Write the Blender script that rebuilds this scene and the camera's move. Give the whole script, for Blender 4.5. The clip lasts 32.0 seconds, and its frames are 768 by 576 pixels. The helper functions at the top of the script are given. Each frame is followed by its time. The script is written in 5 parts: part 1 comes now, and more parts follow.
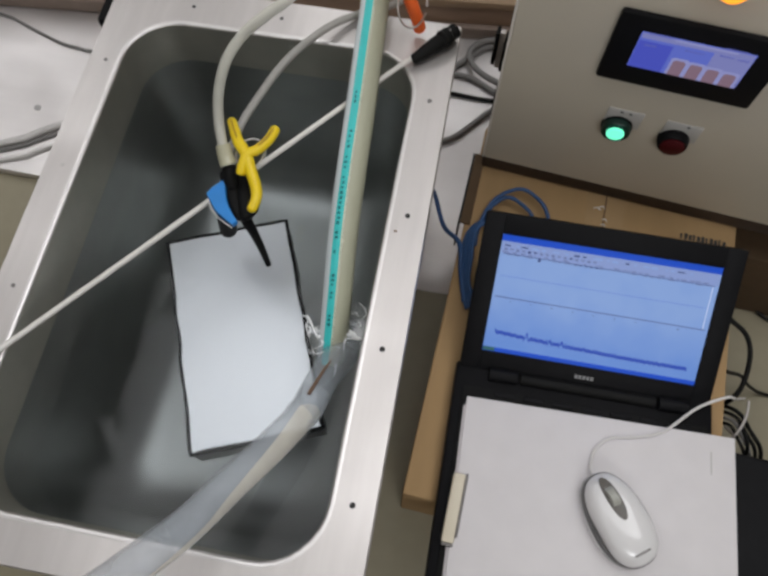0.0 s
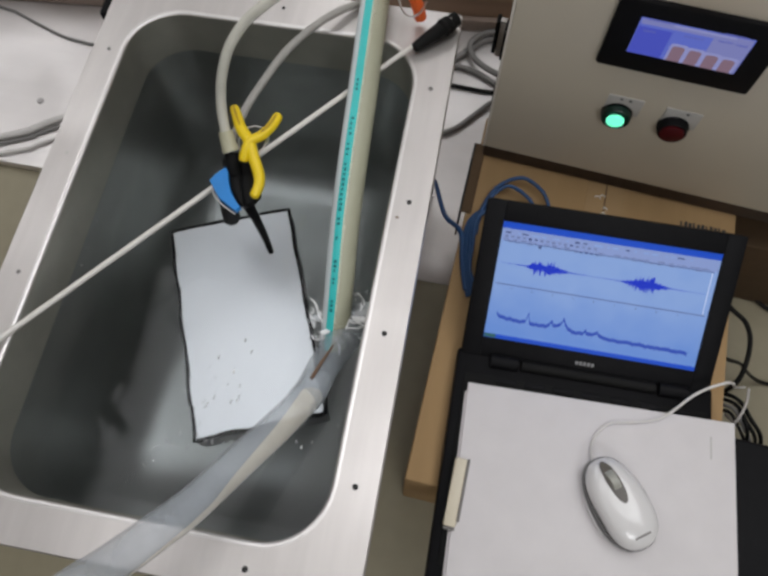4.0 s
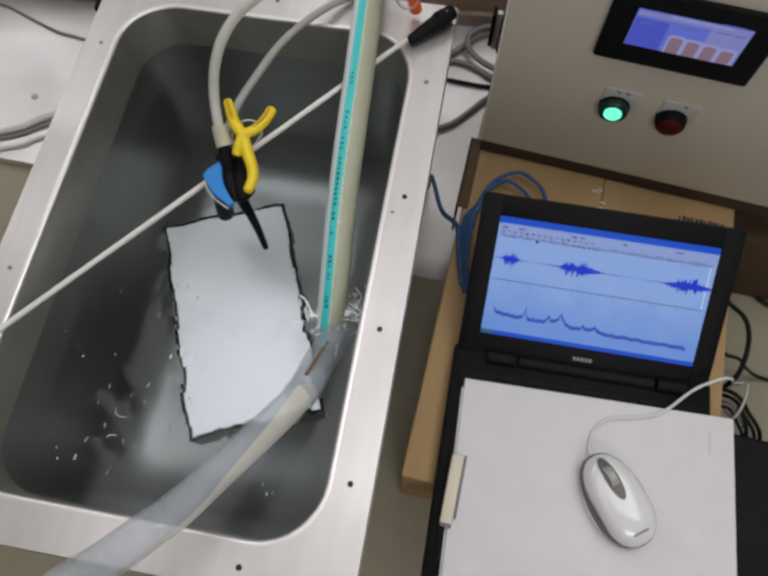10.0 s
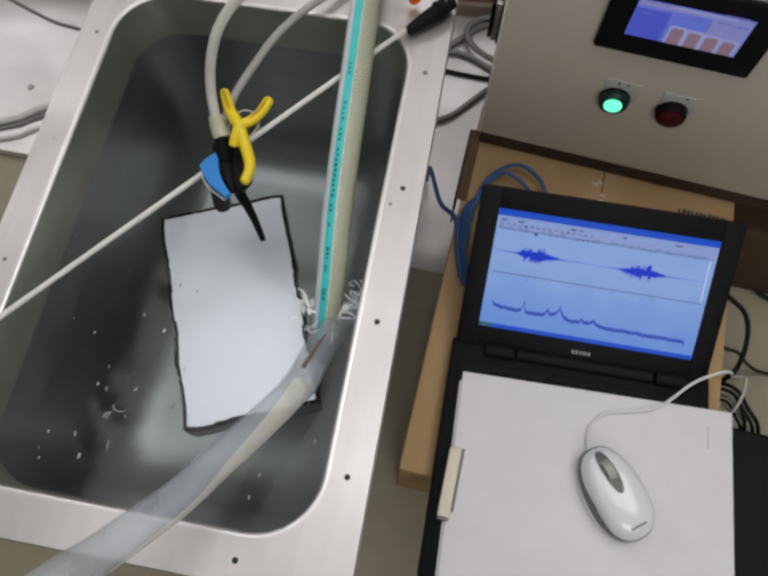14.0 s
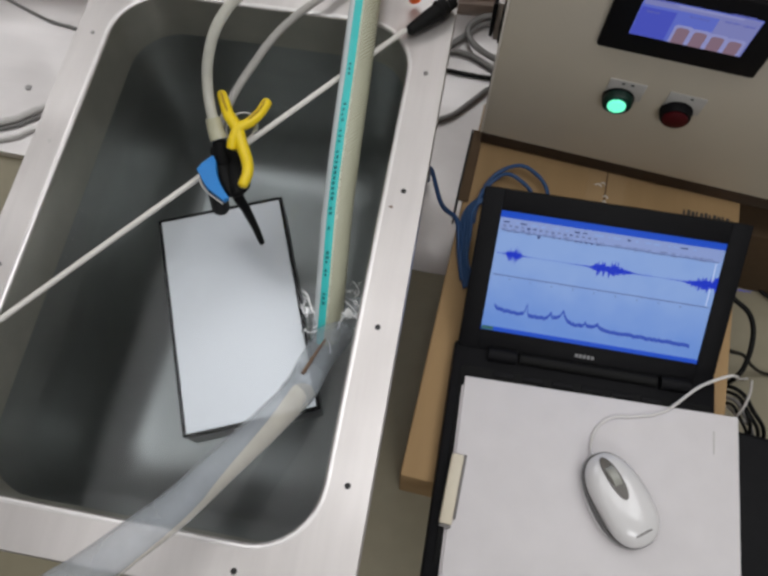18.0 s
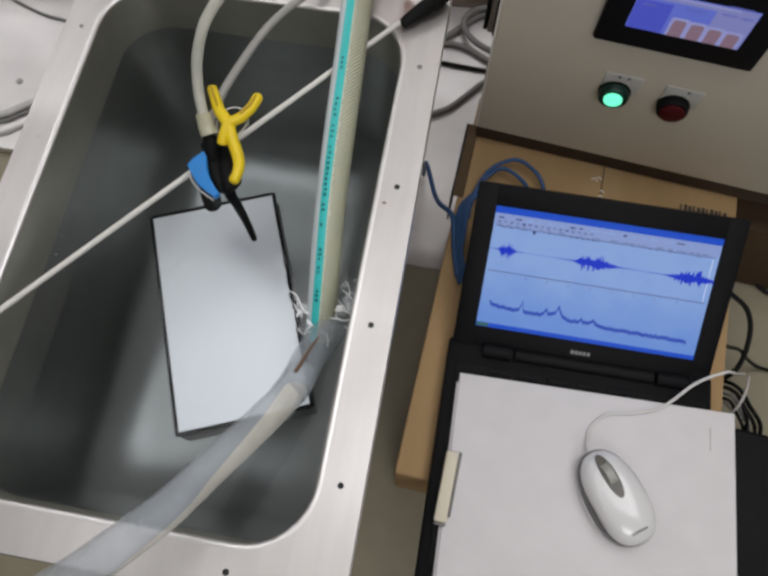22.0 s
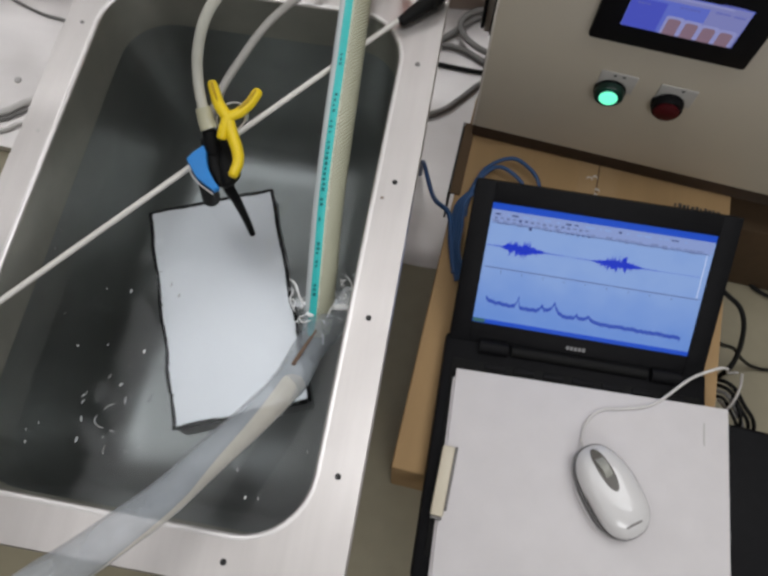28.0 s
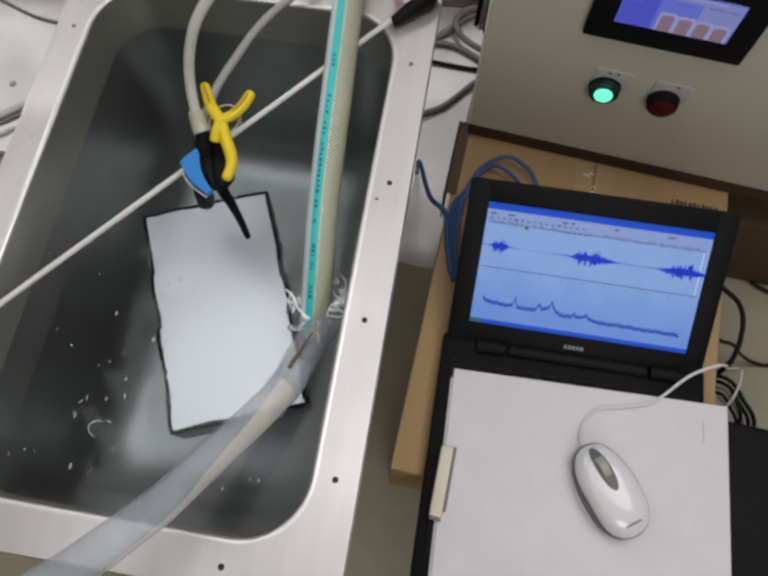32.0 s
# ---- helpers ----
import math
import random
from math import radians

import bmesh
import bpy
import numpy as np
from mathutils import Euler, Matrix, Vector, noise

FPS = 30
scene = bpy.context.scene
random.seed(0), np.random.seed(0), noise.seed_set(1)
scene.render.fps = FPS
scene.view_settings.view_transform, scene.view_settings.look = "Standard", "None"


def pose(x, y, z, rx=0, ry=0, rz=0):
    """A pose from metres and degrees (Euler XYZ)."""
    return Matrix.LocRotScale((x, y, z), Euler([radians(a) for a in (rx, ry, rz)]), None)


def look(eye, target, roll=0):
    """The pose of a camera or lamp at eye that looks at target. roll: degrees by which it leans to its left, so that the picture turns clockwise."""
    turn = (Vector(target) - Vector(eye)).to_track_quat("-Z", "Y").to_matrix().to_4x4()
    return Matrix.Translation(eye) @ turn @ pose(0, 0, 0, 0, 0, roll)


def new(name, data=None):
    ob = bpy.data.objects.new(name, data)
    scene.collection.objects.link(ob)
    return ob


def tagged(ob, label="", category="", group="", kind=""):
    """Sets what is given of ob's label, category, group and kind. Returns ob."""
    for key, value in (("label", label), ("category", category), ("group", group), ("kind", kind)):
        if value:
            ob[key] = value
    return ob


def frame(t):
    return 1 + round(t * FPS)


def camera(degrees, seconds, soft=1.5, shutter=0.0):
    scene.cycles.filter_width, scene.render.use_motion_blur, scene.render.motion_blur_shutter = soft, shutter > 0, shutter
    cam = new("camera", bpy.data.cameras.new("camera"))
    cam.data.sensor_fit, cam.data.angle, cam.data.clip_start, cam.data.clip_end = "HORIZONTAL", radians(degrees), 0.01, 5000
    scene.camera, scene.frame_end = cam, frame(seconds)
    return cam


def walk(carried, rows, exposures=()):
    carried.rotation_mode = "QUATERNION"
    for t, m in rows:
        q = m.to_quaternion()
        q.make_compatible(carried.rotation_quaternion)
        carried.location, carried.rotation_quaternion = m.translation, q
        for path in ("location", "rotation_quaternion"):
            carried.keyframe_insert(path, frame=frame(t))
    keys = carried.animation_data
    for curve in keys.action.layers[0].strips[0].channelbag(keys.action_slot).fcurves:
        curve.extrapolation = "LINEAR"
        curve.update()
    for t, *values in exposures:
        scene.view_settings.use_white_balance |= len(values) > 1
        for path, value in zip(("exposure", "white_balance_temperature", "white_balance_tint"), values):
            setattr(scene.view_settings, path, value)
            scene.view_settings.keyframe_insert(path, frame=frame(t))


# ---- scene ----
cam = camera(59.2, 32.0, soft=3.0)
PATH = [
    (0, (0.039, -0.162, 1.727), (-0.116, 0.547, -0.137), -2.1),
    (0.5, (0.041, -0.161, 1.726), (-0.119, 0.54, -0.141), -2.7),
    (1, (0.039, -0.162, 1.725), (-0.12, 0.536, -0.143), -2.6),
    (1.5, (0.038, -0.164, 1.725), (-0.122, 0.531, -0.143), -2.6),
    (2, (0.038, -0.168, 1.726), (-0.122, 0.529, -0.142), -2.7),
    (2.5, (0.04, -0.169, 1.728), (-0.124, 0.526, -0.14), -3.1),
    (3, (0.041, -0.171, 1.729), (-0.122, 0.525, -0.139), -3.1),
    (3.5, (0.041, -0.174, 1.728), (-0.12, 0.528, -0.138), -2.8),
    (5.5, (0.04, -0.176, 1.727), (-0.113, 0.53, -0.138), -2.1),
    (6, (0.041, -0.175, 1.726), (-0.113, 0.531, -0.139), -2.3),
    (6.5, (0.042, -0.175, 1.727), (-0.112, 0.529, -0.139), -2.3),
    (7, (0.042, -0.176, 1.727), (-0.111, 0.528, -0.139), -2.3),
    (7.5, (0.042, -0.177, 1.726), (-0.11, 0.53, -0.139), -2.2),
    (8, (0.042, -0.178, 1.726), (-0.109, 0.527, -0.139), -2.1),
    (8.5, (0.042, -0.177, 1.725), (-0.109, 0.526, -0.141), -2.0),
    (9, (0.041, -0.177, 1.724), (-0.11, 0.527, -0.142), -1.9),
    (9.5, (0.042, -0.175, 1.722), (-0.109, 0.527, -0.144), -2.1),
    (10, (0.044, -0.174, 1.721), (-0.11, 0.523, -0.147), -2.5),
    (10.5, (0.044, -0.175, 1.718), (-0.11, 0.521, -0.15), -2.6),
    (11, (0.044, -0.174, 1.717), (-0.109, 0.516, -0.154), -2.5),
    (11.5, (0.042, -0.174, 1.715), (-0.107, 0.515, -0.156), -2.1),
    (12, (0.044, -0.172, 1.716), (-0.107, 0.51, -0.158), -2.4),
    (12.5, (0.044, -0.172, 1.717), (-0.107, 0.507, -0.158), -2.4),
    (13, (0.043, -0.173, 1.717), (-0.108, 0.506, -0.158), -2.4),
    (13.5, (0.045, -0.173, 1.716), (-0.106, 0.506, -0.159), -2.3),
    (14, (0.045, -0.173, 1.717), (-0.103, 0.506, -0.159), -2.2),
    (14.5, (0.044, -0.174, 1.717), (-0.105, 0.504, -0.158), -2.3),
    (16.5, (0.044, -0.17, 1.715), (-0.105, 0.508, -0.161), -2.3),
    (17, (0.043, -0.168, 1.713), (-0.106, 0.51, -0.163), -2.3),
    (17.5, (0.043, -0.166, 1.711), (-0.105, 0.511, -0.165), -2.2),
    (18, (0.044, -0.164, 1.71), (-0.107, 0.508, -0.167), -2.7),
    (18.5, (0.044, -0.161, 1.71), (-0.105, 0.506, -0.169), -2.6),
    (19, (0.043, -0.161, 1.708), (-0.104, 0.506, -0.172), -2.3),
    (19.5, (0.043, -0.16, 1.707), (-0.104, 0.505, -0.174), -2.3),
    (20, (0.044, -0.158, 1.706), (-0.105, 0.501, -0.176), -2.7),
    (20.5, (0.045, -0.159, 1.706), (-0.102, 0.498, -0.177), -2.6),
    (21, (0.046, -0.158, 1.706), (-0.101, 0.496, -0.178), -2.7),
    (21.5, (0.046, -0.157, 1.705), (-0.097, 0.496, -0.18), -2.4),
    (22, (0.047, -0.157, 1.705), (-0.095, 0.495, -0.18), -2.5),
    (22.5, (0.047, -0.158, 1.705), (-0.095, 0.495, -0.18), -2.5),
    (23, (0.046, -0.158, 1.705), (-0.094, 0.495, -0.18), -2.3),
    (23.5, (0.047, -0.159, 1.705), (-0.095, 0.495, -0.18), -2.5),
    (24, (0.046, -0.163, 1.706), (-0.096, 0.493, -0.178), -2.4),
    (24.5, (0.047, -0.165, 1.708), (-0.099, 0.491, -0.176), -2.6),
    (25, (0.048, -0.167, 1.708), (-0.095, 0.491, -0.175), -2.4),
    (25.5, (0.047, -0.17, 1.708), (-0.092, 0.495, -0.173), -1.9),
    (27.5, (0.048, -0.169, 1.707), (-0.084, 0.499, -0.174), -1.5),
    (28, (0.047, -0.169, 1.706), (-0.084, 0.502, -0.174), -1.1),
    (28.5, (0.048, -0.168, 1.706), (-0.079, 0.501, -0.175), -1.0),
    (29, (0.048, -0.166, 1.705), (-0.079, 0.501, -0.176), -1.3),
    (29.5, (0.049, -0.164, 1.705), (-0.081, 0.501, -0.177), -1.6),
    (30, (0.049, -0.165, 1.704), (-0.082, 0.502, -0.177), -1.6),
    (30.5, (0.049, -0.164, 1.704), (-0.082, 0.499, -0.178), -1.6),
    (31, (0.05, -0.163, 1.704), (-0.081, 0.499, -0.179), -1.7),
    (31.5, (0.05, -0.164, 1.705), (-0.08, 0.501, -0.177), -1.9),
    (32, (0.051, -0.164, 1.705), (-0.082, 0.499, -0.177), -2.1),
]
walk(cam, [(t, look(eye, target, roll)) for t, eye, target, roll in PATH])

# ---------- world and lamps ----------
world = bpy.data.worlds.new("world")
scene.world = world
world.use_nodes = True
world.node_tree.nodes["Background"].inputs[0].default_value = (0.75, 0.85, 1.0, 1)
world.node_tree.nodes["Background"].inputs[1].default_value = 0.15
scene.view_settings.exposure = 0.0


def area_lamp(name, at, target, sx, sy, power, color):
    data = bpy.data.lights.new(name, "AREA")
    data.shape, data.size, data.size_y, data.energy, data.color = "RECTANGLE", sx, sy, power, color
    ob = new(name, data)
    ob.matrix_world = look(at, target)
    return tagged(ob, kind="structure")


LAMP_COLOR = (0.985, 0.985, 1.0)
# assumed lamps, all unseen; places and powers set to brighten single surfaces
LAMPS = ((-1.75, 1.05, 0.5, 0.9, 6.5), (0.34, 0.30, 0.7, 1.2, 5.5), (0.95, 0.30, 0.6, 1.2, 7), (-0.38, 1.95, 0.8, 0.9, 7), (0.75, -1.6, 0.9, 0.9, 13.9), (-2.2, 2.1, 0.5, 1.2, 6), (-0.53, 0.16, 0.80, 0.86, 3.35), (-0.80, -0.60, 0.9, 0.40, 0.9))
for lx, ly, sx, sy, power in LAMPS:
    area_lamp("assumed_lamp_light", (lx, ly, 2.66), (lx, ly, 0), sx, sy, power, LAMP_COLOR)


# ---------- materials ----------
def shader(name, color, rough=0.5, metal=0.0, grain=0.0, grain_scale=60.0, bump=0.0, bump_scale=200.0,
           stretch=(1, 1, 1), spec=0.5, emit=None, power=0.0, trans=0.0, ior=1.45, spots=0.0, coat=0.0, alpha=1.0):
    m = bpy.data.materials.new(name)
    m.use_nodes = True
    nt = m.node_tree
    b = nt.nodes["Principled BSDF"]
    b.inputs["Base Color"].default_value = (*color, 1)
    b.inputs["Roughness"].default_value = rough
    b.inputs["Metallic"].default_value = metal
    b.inputs["Specular IOR Level"].default_value = spec
    b.inputs["Transmission Weight"].default_value = trans
    b.inputs["IOR"].default_value = ior
    b.inputs["Coat Weight"].default_value = coat
    b.inputs["Alpha"].default_value = alpha
    if emit:
        b.inputs["Emission Color"].default_value = (*emit, 1)
        b.inputs["Emission Strength"].default_value = power
    if grain or bump or spots:
        tc = nt.nodes.new("ShaderNodeTexCoord")
        mp = nt.nodes.new("ShaderNodeMapping")
        mp.inputs["Scale"].default_value = stretch
        nt.links.new(tc.outputs["Object"], mp.inputs["Vector"])

        def noise_node(scale, detail=4):
            n = nt.nodes.new("ShaderNodeTexNoise")
            n.inputs["Scale"].default_value, n.inputs["Detail"].default_value = scale, detail
            nt.links.new(mp.outputs[0], n.inputs["Vector"])
            return n
        if grain:
            fine, wide = noise_node(grain_scale), noise_node(grain_scale / 9.0, 3)
            add = nt.nodes.new("ShaderNodeMath")
            add.operation = "ADD"
            nt.links.new(fine.outputs["Fac"], add.inputs[0])
            nt.links.new(wide.outputs["Fac"], add.inputs[1])
            ramp = nt.nodes.new("ShaderNodeMapRange")
            ramp.inputs["From Min"].default_value, ramp.inputs["From Max"].default_value = 0.6, 1.4
            ramp.inputs["To Min"].default_value, ramp.inputs["To Max"].default_value = 1 - grain, 1 + grain
            nt.links.new(add.outputs[0], ramp.inputs["Value"])
            mul = nt.nodes.new("ShaderNodeVectorMath")
            mul.operation = "SCALE"
            mul.inputs[0].default_value = color
            nt.links.new(ramp.outputs[0], mul.inputs["Scale"])
            nt.links.new(mul.outputs[0], b.inputs["Base Color"])
            rr = nt.nodes.new("ShaderNodeMapRange")
            rr.inputs["To Min"].default_value, rr.inputs["To Max"].default_value = max(0.02, rough - 0.1), min(1, rough + 0.1)
            nt.links.new(wide.outputs["Fac"], rr.inputs["Value"])
            nt.links.new(rr.outputs[0], b.inputs["Roughness"])
        if bump:
            bn = nt.nodes.new("ShaderNodeBump")
            bn.inputs["Strength"].default_value = bump
            bn.inputs["Distance"].default_value = 0.001
            nt.links.new(noise_node(bump_scale).outputs["Fac"], bn.inputs["Height"])
            nt.links.new(bn.outputs[0], b.inputs["Normal"])
    return m


STEEL = shader("brushed_steel", (0.59, 0.563, 0.55), 0.47, 1.0, 0.085, 90, 0.08, 500, (1, 0.08, 1))
STEEL_RIM = shader("polished_steel_rim", (0.70, 0.68, 0.67), 0.40, 1.0, 0.06, 60)
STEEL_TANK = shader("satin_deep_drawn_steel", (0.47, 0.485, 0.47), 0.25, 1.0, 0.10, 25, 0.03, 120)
STEEL_DRY = shader("dull_dry_steel", (0.46, 0.45, 0.39), 0.50, 0.9, 0.16, 22, 0.05, 200)
STEEL_SHEET = shader("bright_steel_sheet", (0.69, 0.665, 0.66), 0.52, 1.0, 0.05, 40, 0.04, 300, (0.1, 1, 1))
TABLE = shader("olive_beige_laminate", (0.295, 0.265, 0.185), 0.45, 0, 0.08, 40, 0.05, 300)
CABINET = shader("grey_beige_powder_coat", (0.60, 0.55, 0.455), 0.45, 0, 0.02, 30, 0.12, 900)
BLACK = shader("black_plastic", (0.007, 0.007, 0.008), 0.5, 0, 0.2, 80, 0.1, 900, spec=0.10)
BLACK_MATT = shader("matt_black_rubber", (0.008, 0.008, 0.008), 0.6, 0, 0.2, 60, spec=0.15)
DARK = shader("dark_hole", (0.01, 0.01, 0.01), 0.6)
CARD = shader("brown_cardboard", (0.375, 0.242, 0.115), 0.8, 0, 0.08, 70, 0.1, 500, (1, 0.15, 1))
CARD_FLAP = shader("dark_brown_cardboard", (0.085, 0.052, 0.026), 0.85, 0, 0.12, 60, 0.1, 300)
CARD_EDGE = shader("cut_cardboard_edge", (0.13, 0.08, 0.04), 0.85, 0, 0.15, 200)
PAPER = shader("white_paper", (0.655, 0.63, 0.638), 0.75, 0, 0.05, 40)
MOUSE = shader("glossy_white_plastic", (0.70, 0.69, 0.69), 0.17, 0, 0.01, 30, coat=0.5)
GREY_TRIM = shader("grey_plastic", (0.16, 0.15, 0.145), 0.4, 0, 0.05, 60)
MOUSE_BAND = shader("dark_grey_plastic", (0.024, 0.022, 0.021), 0.3, 0, 0.05, 60)
SCREW = shader("dull_zinc_screw", (0.30, 0.29, 0.285), 0.4, 0.6, 0.15, 200)
MOUSE_SLOT = shader("dark_warm_grey_plastic", (0.085, 0.075, 0.064), 0.3, 0, 0.05, 60)
WHEEL = shader("translucent_grey_rubber", (0.34, 0.34, 0.305), 0.35)
CREAM = shader("cream_plastic", (0.62, 0.56, 0.44), 0.4, 0, 0.04, 50)
YELLOW = shader("yellow_plastic", (0.78, 0.57, 0.012), 0.38, 0, 0.05, 70)
YELLOW_DARK = shader("shaded_yellow_plastic", (0.42, 0.27, 0.008), 0.45)
BLUE = shader("blue_plastic", (0.02, 0.22, 0.62), 0.4, 0, 0.08, 60)
BLUE_CABLE = shader("blue_cable_jacket", (0.022, 0.075, 0.20), 0.45)
GREY_CABLE = shader("grey_cable_jacket", (0.20, 0.195, 0.19), 0.5, 0, 0.08, 40)
PALE_CABLE = shader("pale_grey_cable_jacket", (0.56, 0.545, 0.53), 0.4, 0, 0.08, 40)
BLACK_CABLE = shader("black_cable_jacket", (0.008, 0.008, 0.008), 0.5, 0, 0.1, 50, spec=0.2)
WHITE_CABLE = shader("white_cable_jacket", (0.66, 0.64, 0.62), 0.4)
WHITE_ROD = shader("white_rod", (0.70, 0.68, 0.64), 0.3, 0, 0.05, 60)
ORANGE = shader("orange_rubber", (1.0, 0.165, 0.03), 0.5, 0, 0.05, 60)
TUBE = shader("milky_vinyl_tube", (0.80, 0.79, 0.70), 0.14, 0, 0.22, 30, 0.1, 60, spec=0.7, coat=0.6, alpha=0.60)
TUBE_BORE = shader("grey_tube_bore", (0.17, 0.175, 0.165), 0.4, 0, 0.45, 50)
TUBE_SLEEVE = shader("yellowed_tube_sleeve", (0.58, 0.56, 0.40), 0.25, 0, 0.25, 60, coat=0.4, alpha=0.68)
TUBE_GREY = shader("grey_vinyl_tube", (0.33, 0.32, 0.30), 0.3, 0, 0.08, 40)
HOSE = shader("cream_reinforced_hose", (0.58, 0.585, 0.45), 0.35, 0, 0.05, 60)
HOSE_BRAID = shader("dark_braid_thread", (0.24, 0.24, 0.165), 0.6)
TEAL = shader("teal_stripe", (0.05, 0.55, 0.54), 0.35, 0, 0.06, 60)
CLEAR_STRIPE = shader("pale_clear_stripe", (0.70, 0.77, 0.79), 0.25)
PLATE_WHITE = shader("white_coated_metal", (0.88, 0.885, 0.90), 0.32, 0.84, 0.03, 14)
PLATE_SIDE = shader("grey_slab_side", (0.34, 0.34, 0.345), 0.5, 0, 0.15, 50)
WOOD = shader("dark_brown_wood", (0.32, 0.215, 0.15), 0.5, 0, 0.25, 25, 0.1, 100, (0.1, 1, 1))
TAN_WOOD = shader("tan_wood_board", (0.34, 0.235, 0.145), 0.5, 0, 0.22, 25, 0.1, 100, (0.1, 1, 1))
RAIL = shader("grey_brown_rail", (0.26, 0.20, 0.165), 0.5, 0, 0.15, 40)
WALL = shader("painted_wall", (0.62, 0.60, 0.56), 0.8, 0, 0.03, 6)
FLOOR = shader("grey_floor_tile", (0.30, 0.28, 0.25), 0.4, 0, 0.08, 12)
CEIL = shader("white_ceiling", (0.75, 0.74, 0.72), 0.9, 0, 0.02, 8)
EDGE_HIGHLIGHT = shader("painted_edge_highlight", (0.74, 0.70, 0.64), 0.35, 0, 0.08, 80)
LABEL = shader("pale_label_plate", (0.46, 0.45, 0.43), 0.4, 0, 0.05, 90)
SHADE_BROWN = shader("painted_shade_brown", (0.045, 0.028, 0.02), 0.6, 0, 0.2, 40)
INK = shader("dark_print", (0.03, 0.03, 0.03), 0.6)
GREEN_LENS = shader("lit_green_lens", (0.05, 0.6, 0.3), 0.25, emit=(0.20, 1.0, 0.66), power=1.0)
GREEN_RIM = shader("dark_green_collar", (0.003, 0.022, 0.016), 0.3)
RED_LENS = shader("unlit_red_lens", (0.055, 0.002, 0.004), 0.5, spec=0.25)
AMBER = shader("lit_amber_lens", (0.9, 0.3, 0.02), 0.3, emit=(1.0, 0.33, 0.02), power=1.3)
DRESS = shader("silver_print", (0.22, 0.22, 0.225), 0.4)
TAPE = shader("glossy_clear_tape", (0.40, 0.268, 0.14), 0.22, 0, 0.05, 80)
TAPE_GLINT = shader("painted_tape_glint", (0.86, 0.83, 0.77), 0.08)
FOAM_THIN = shader("thin_watery_foam", (0.90, 0.92, 0.94), 0.12, 0, 0.03, 300, ior=1.33, alpha=0.30)
FOAM = shader("white_foam_water", (0.93, 0.94, 0.95), 0.15, 0, 0.03, 300, ior=1.33)
WATER = shader("clear_water", (0.465, 0.498, 0.525), 0.06, trans=1.0, ior=1.33)
DROP = shader("water_drop", (0.96, 0.98, 0.98), 0.02, trans=0.85, ior=1.33)
TUBE_CLEAR = shader("clear_soft_tube", (0.49, 0.53, 0.58), 0.14, 0, 0.24, 30, alpha=0.42)
TUBE_THIN = shader("clear_thin_sleeve", (0.38, 0.42, 0.46), 0.12, 0, 0.16, 30, alpha=0.38)
TUBE_CREAM = shader("milky_tube_wall", (0.82, 0.765, 0.64), 0.3, 0, 0.14, 40, alpha=0.46)
TIE = shader("rust_brown_tie", (0.16, 0.10, 0.065), 0.5)
TEAL_DARK = shader("dark_teal_print", (0.008, 0.16, 0.17), 0.4)


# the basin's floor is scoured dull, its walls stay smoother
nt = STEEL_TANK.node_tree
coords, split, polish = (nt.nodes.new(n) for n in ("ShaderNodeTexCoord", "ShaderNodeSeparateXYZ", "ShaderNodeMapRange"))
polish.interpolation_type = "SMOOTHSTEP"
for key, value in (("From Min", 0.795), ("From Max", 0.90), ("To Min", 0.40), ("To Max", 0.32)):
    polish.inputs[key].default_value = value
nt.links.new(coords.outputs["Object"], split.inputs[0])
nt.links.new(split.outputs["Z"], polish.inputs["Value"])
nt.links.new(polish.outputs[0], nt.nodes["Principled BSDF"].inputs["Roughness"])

# wiped and smeared patches on the flange and on the sheet beside it
for smeared, dull, bright in ((STEEL, 0.57, 0.38), (STEEL_SHEET, 0.60, 0.44)):
    nt = smeared.node_tree
    coords, smear, polish = (nt.nodes.new(n) for n in ("ShaderNodeTexCoord", "ShaderNodeTexNoise", "ShaderNodeMapRange"))
    smear.inputs["Scale"].default_value = 11
    smear.inputs["Detail"].default_value = 5
    for key, value in (("From Min", 0.34), ("From Max", 0.66), ("To Min", dull), ("To Max", bright)):
        polish.inputs[key].default_value = value
    nt.links.new(coords.outputs["Object"], smear.inputs["Vector"])
    nt.links.new(smear.outputs["Fac"], polish.inputs["Value"])
    nt.links.new(polish.outputs[0], nt.nodes["Principled BSDF"].inputs["Roughness"])


def glow(name, color, power):
    return shader(name, tuple(0.06 * c for c in color), 0.35, emit=color, power=power, spec=0.15)


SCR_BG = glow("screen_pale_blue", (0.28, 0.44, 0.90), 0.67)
SCR_BAR = glow("screen_title_blue", (0.008, 0.065, 0.50), 0.95)
SCR_SOFT = glow("screen_soft_text", (0.19, 0.25, 0.50), 0.65)
SCR_TOOL = glow("screen_toolbar_blue", (0.30, 0.40, 0.76), 0.70)
SCR_LINE = glow("screen_dark_line", (0.07, 0.10, 0.28), 0.6)
SCR_TRACE = glow("screen_trace_blue", (0.03, 0.08, 0.48), 0.8)
SCR_PULSE = glow("screen_pulse_blue", (0.004, 0.03, 0.56), 0.85)
SCR_GREEN = glow("screen_start_green", (0.05, 0.17, 0.16), 0.6)
SCR_AXIS = glow("screen_axis_blue", (0.13, 0.24, 0.72), 0.75)
SCR_EDGE = glow("screen_grey_line", (0.12, 0.17, 0.40), 0.65)
SCR_WHITE = glow("screen_white_edge", (0.55, 0.66, 0.95), 0.8)
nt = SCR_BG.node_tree
